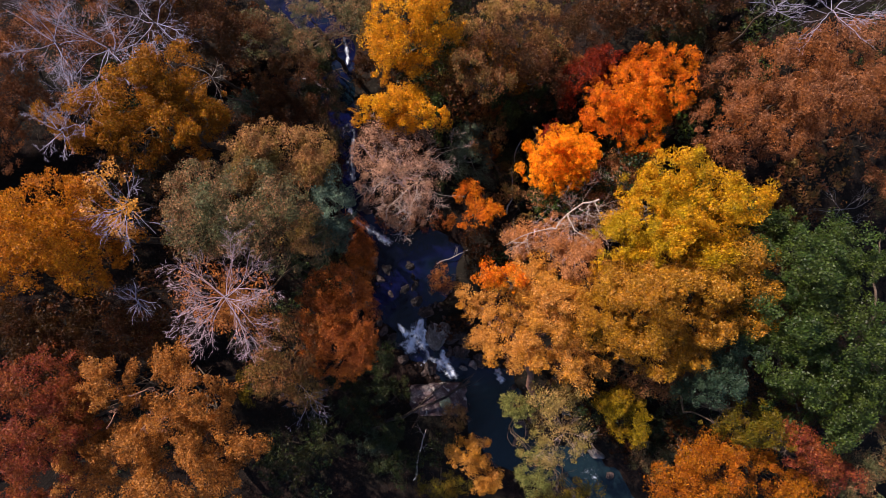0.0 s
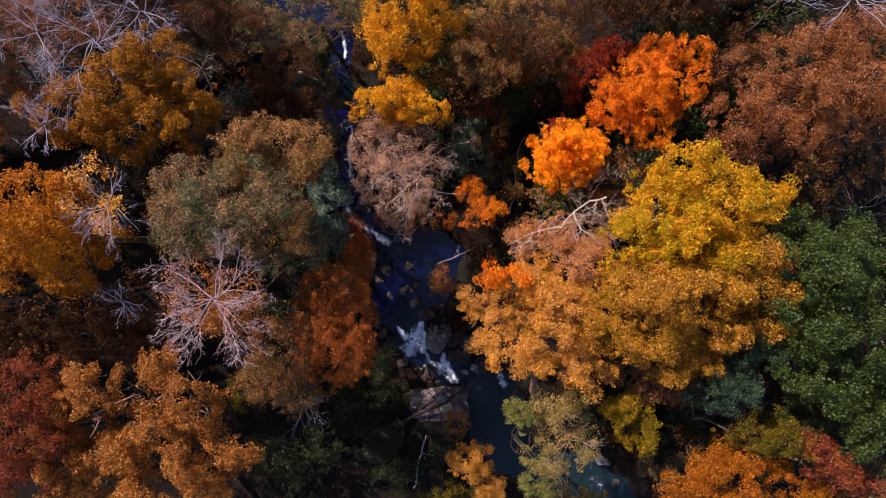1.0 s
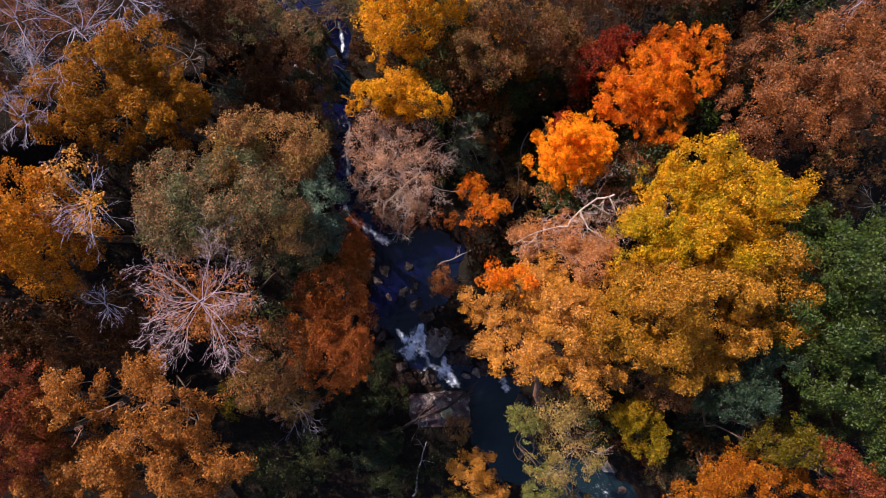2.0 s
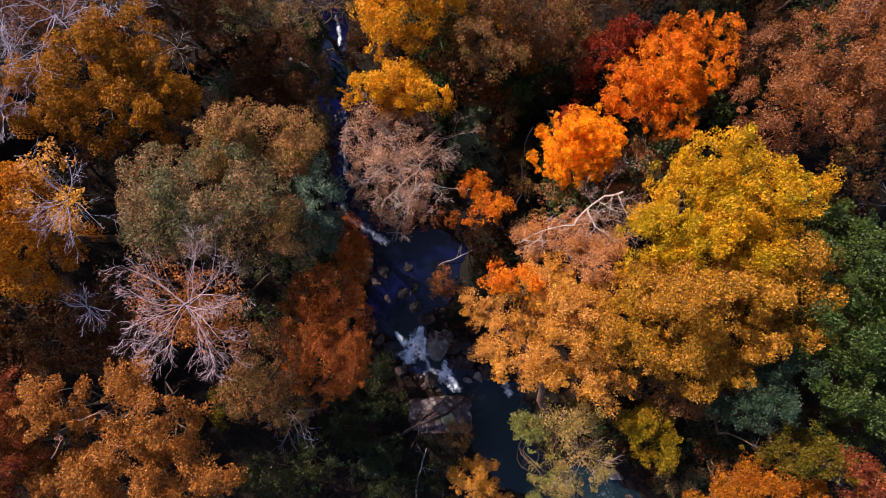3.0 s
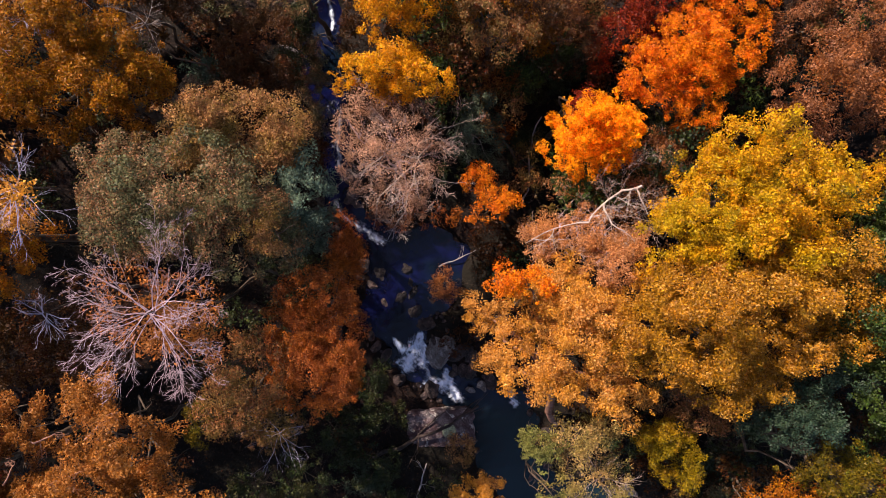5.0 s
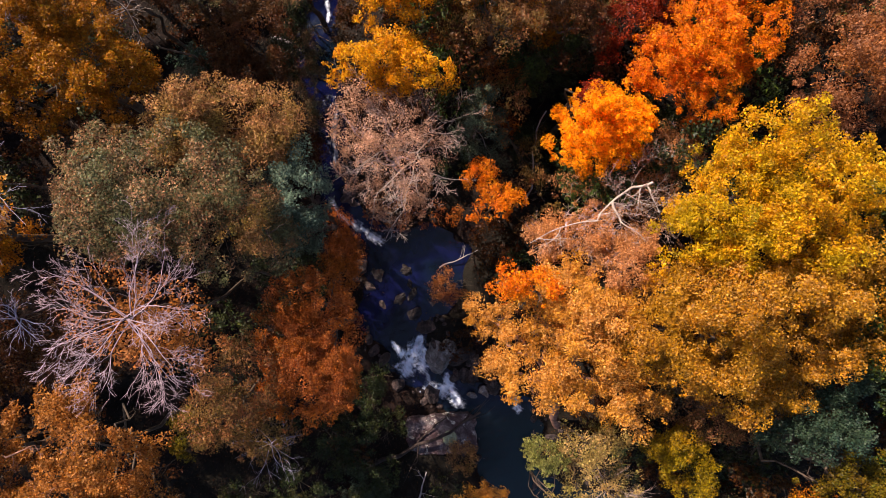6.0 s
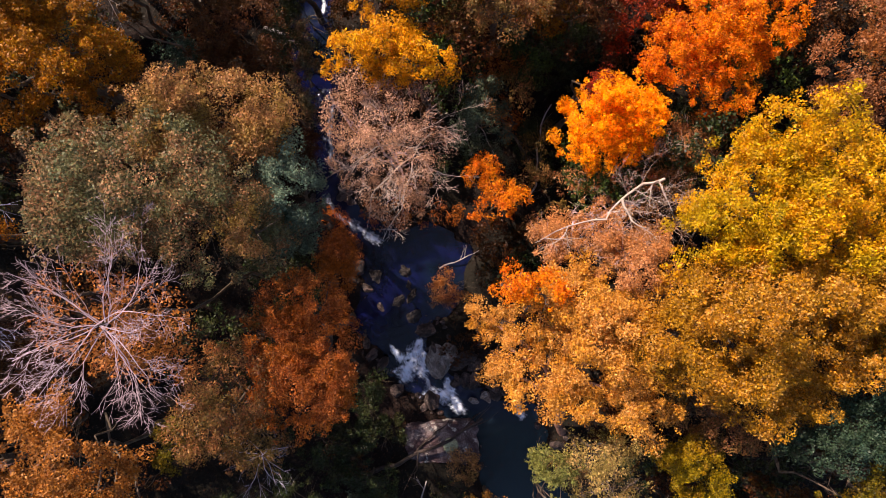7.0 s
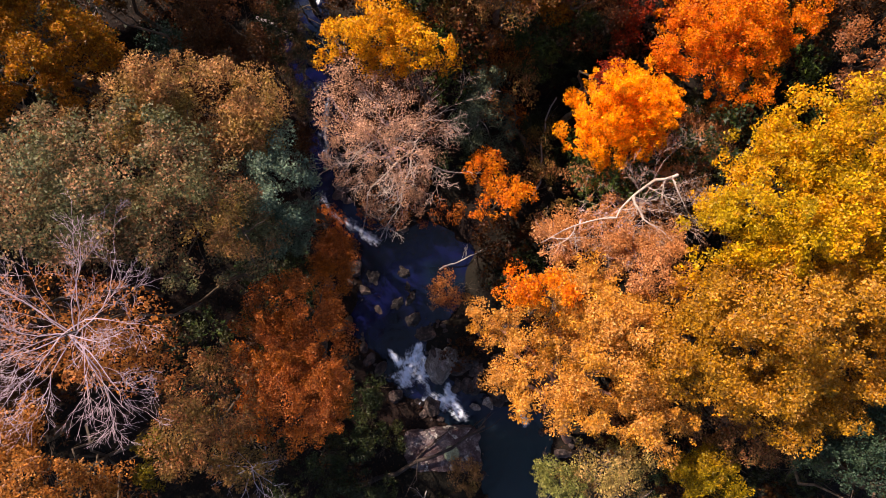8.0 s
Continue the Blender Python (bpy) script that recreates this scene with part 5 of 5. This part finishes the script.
tree("tree", "brown tree on the upper slope", "umber", [(12.86, 13.74, 12.00, 1.68, 1.04, 2.75), (15.94, 13.38, 13.00, 1.62, 1.00, 2.75)])
tree("oak_tree", "orange brown oak at the upper edge", "oak", [(-15.70, 13.88, 15.00, 3.21, 1.19, 3.75)])
tree("oak_tree", "yellow oak at the upper edge", "yellow", [(0.33, 15.58, 12.00, 3.24, 1.34, 3.75)])
tree("oak_tree", "orange oak at the lower edge", "oak", [(-13.85, -14.94, 15.00, 4.37, 0.90, 3.75)])
tree("shrub", "dark olive shrub overhanging the narrow stream", "olive", [(-6.67, 9.43, 4.00, 0.63, 1.20, 1.75), (-6.33, 7.72, 3.50, 0.48, 0.97, 1.75), (-6.82, 11.23, 4.00, 0.47, 0.76, 1.75)])
tree("shrub", "dark brown shrub overhanging the narrow stream", "rust_shaded", [(-4.37, 8.26, 4.00, 0.47, 1.56, 1.75), (-6.51, 5.35, 3.00, 0.57, 1.07, 1.75)])
tree("shrub", "dark brown shrub beside the upper water", "rust_shaded", [(-8.45, 12.81, 4.00, 0.63, 0.96, 1.75), (-4.49, 12.17, 5.00, 0.46, 1.12, 1.75)])
tree("shrub", "red brown brush on the leafy point", "rust", [(-2.23, 1.98, 2.00, 1.65, 0.93, 1.25), (0.74, 1.61, 2.00, 1.44, 0.68, 1.25)], dens=139)
tree("shrub", "red brown shrub on the leafy bank", "rust", [(-4.70, -0.38, 2.00, 0.68, 1.01, 1.75), (-5.21, 1.26, 3.00, 0.49, 0.57, 1.75)], dens=179)
bare_tree("bare_tree", "twiggy rosy tree hanging over the stream", -0.6, 4.5, 12.4, 3.0, BARK_TAN, limbs=9, depth=3, girth=0.07)
bare_tree("bare_tree", "twiggy rosy tree beside the amber oak", 9.3, 1.5, 12.4, 3.1, BARK_TAN, limbs=9, depth=3, girth=0.09)
bare_tree("bare_tree", "twiggy grey tree among pale shrubs", 8.89, -11.37, 11.80, 2.04, BARK_TAN, limbs=7, depth=2, girth=0.1)
bare_tree("bare_tree", "thin leafless sapling in the shade", -6.35, -9.08, 13.00, 1.80, BARK_LILAC, limbs=7, depth=2, girth=0.1)
tree("shrub", "red brown brush on the slope above the pine", "rust", [(3.38, 9.45, 5.00, 1.06, 0.75, 1.06), (4.52, 7.09, 4.50, 0.76, 1.26, 1.06), (0.54, 11.02, 6.00, 0.79, 1.21, 1.23)], dens=190)
tree("shrub", "dull olive brush on the shaded slope", "olive_brown", [(3.94, 7.04, 8.00, 1.22, 1.34, 1.44), (5.96, 4.59, 6.00, 0.93, 1.24, 1.26)], dens=220)
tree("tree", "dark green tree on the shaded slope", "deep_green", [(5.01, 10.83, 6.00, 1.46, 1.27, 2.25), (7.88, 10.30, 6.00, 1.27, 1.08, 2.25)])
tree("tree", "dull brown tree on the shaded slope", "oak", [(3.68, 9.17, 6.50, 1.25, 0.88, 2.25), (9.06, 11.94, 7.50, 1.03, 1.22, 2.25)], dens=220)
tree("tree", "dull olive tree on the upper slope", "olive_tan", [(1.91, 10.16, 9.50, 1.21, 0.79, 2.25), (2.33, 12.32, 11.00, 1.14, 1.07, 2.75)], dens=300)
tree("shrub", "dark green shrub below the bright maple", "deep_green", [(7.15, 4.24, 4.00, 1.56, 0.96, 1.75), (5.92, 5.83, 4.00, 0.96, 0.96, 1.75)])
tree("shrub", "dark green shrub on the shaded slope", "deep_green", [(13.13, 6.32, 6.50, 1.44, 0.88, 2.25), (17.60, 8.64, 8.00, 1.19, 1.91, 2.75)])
tree("tree", "olive brown tree above the stream", "olive", [(-3.54, 14.39, 9.50, 0.97, 0.97, 2.25), (-10.15, 13.19, 8.00, 1.37, 1.55, 2.75)])
tree("maple_tree", "red orange maple behind the soft orange one", "red", [(3.93, -1.69, 13.00, 0.65, 0.55, 1.26), (5.04, -1.85, 13.60, 0.92, 0.73, 1.35)], clump=0.5)
tree("shrub", "dark olive shrub by the lower rapids", "olive", [(16.86, -15.03, 3.50, 1.37, 1.17, 2.25)], dens=240)
# added shrub that darkens the stream corridor
tree("shrub", "dark green shrub added to shade the narrow stream", "deep_green", [(-7.38, 10.76, 5.50, 0.68, 1.49, 2.25), (-6.85, 12.78, 6.00, 0.44, 0.71, 1.75)])

# ---- undergrowth on the banks, leaf colours darkened in place of shade ----
g_under = np.random.default_rng(77)
done = 0
while done < 205:
    x, y = g_under.uniform(-26, 28), g_under.uniform(-18, 18)
    d, _, half = (float(a) for a in beside_stream(x, y))
    r = g_under.uniform(1.0, 2.4)
    if d < half + 0.5 + r:
        continue
    z = height_at(x, y) + (g_under.uniform(1.0, 5.0) if d > 7 else 0)
    # darker leaf colours picked by area instead of cast shade
    kind = str(g_under.choice(["deep_green", "deep_green", "rust_shaded", "umber", "rust_shaded", "rust_shaded"]))
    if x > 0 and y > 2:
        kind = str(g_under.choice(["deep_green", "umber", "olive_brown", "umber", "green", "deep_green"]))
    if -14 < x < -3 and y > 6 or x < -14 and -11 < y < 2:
        kind = "rust_shaded"
    bare = -14 < x < 0 and y < -8 or -25 < x < -15 and -4 < y < 1.5
    if bare and done % 3:
        done += 1
        continue
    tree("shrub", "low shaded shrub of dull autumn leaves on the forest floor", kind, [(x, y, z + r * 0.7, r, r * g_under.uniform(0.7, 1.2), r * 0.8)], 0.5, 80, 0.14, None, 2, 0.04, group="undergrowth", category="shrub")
    done += 1


# ---- fallen leaves on the banks ----
def build_litter():
    g = np.random.default_rng(9)
    n = 36000
    x, y = g.uniform(-24, 26, n), g.uniform(-19, 20, n)
    d, _, half = beside_stream(x, y)
    keep = d > half * 0.95 + g.exponential(0.25, n)
    x, y = x[keep], y[keep]
    at = np.stack([x, y, ground_height(x, y) + g.uniform(0.01, 0.06, len(x))], 1)
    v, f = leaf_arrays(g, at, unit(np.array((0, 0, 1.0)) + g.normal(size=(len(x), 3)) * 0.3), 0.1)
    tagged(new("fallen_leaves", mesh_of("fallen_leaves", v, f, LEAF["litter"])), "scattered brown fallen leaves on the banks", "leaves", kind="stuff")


build_litter()
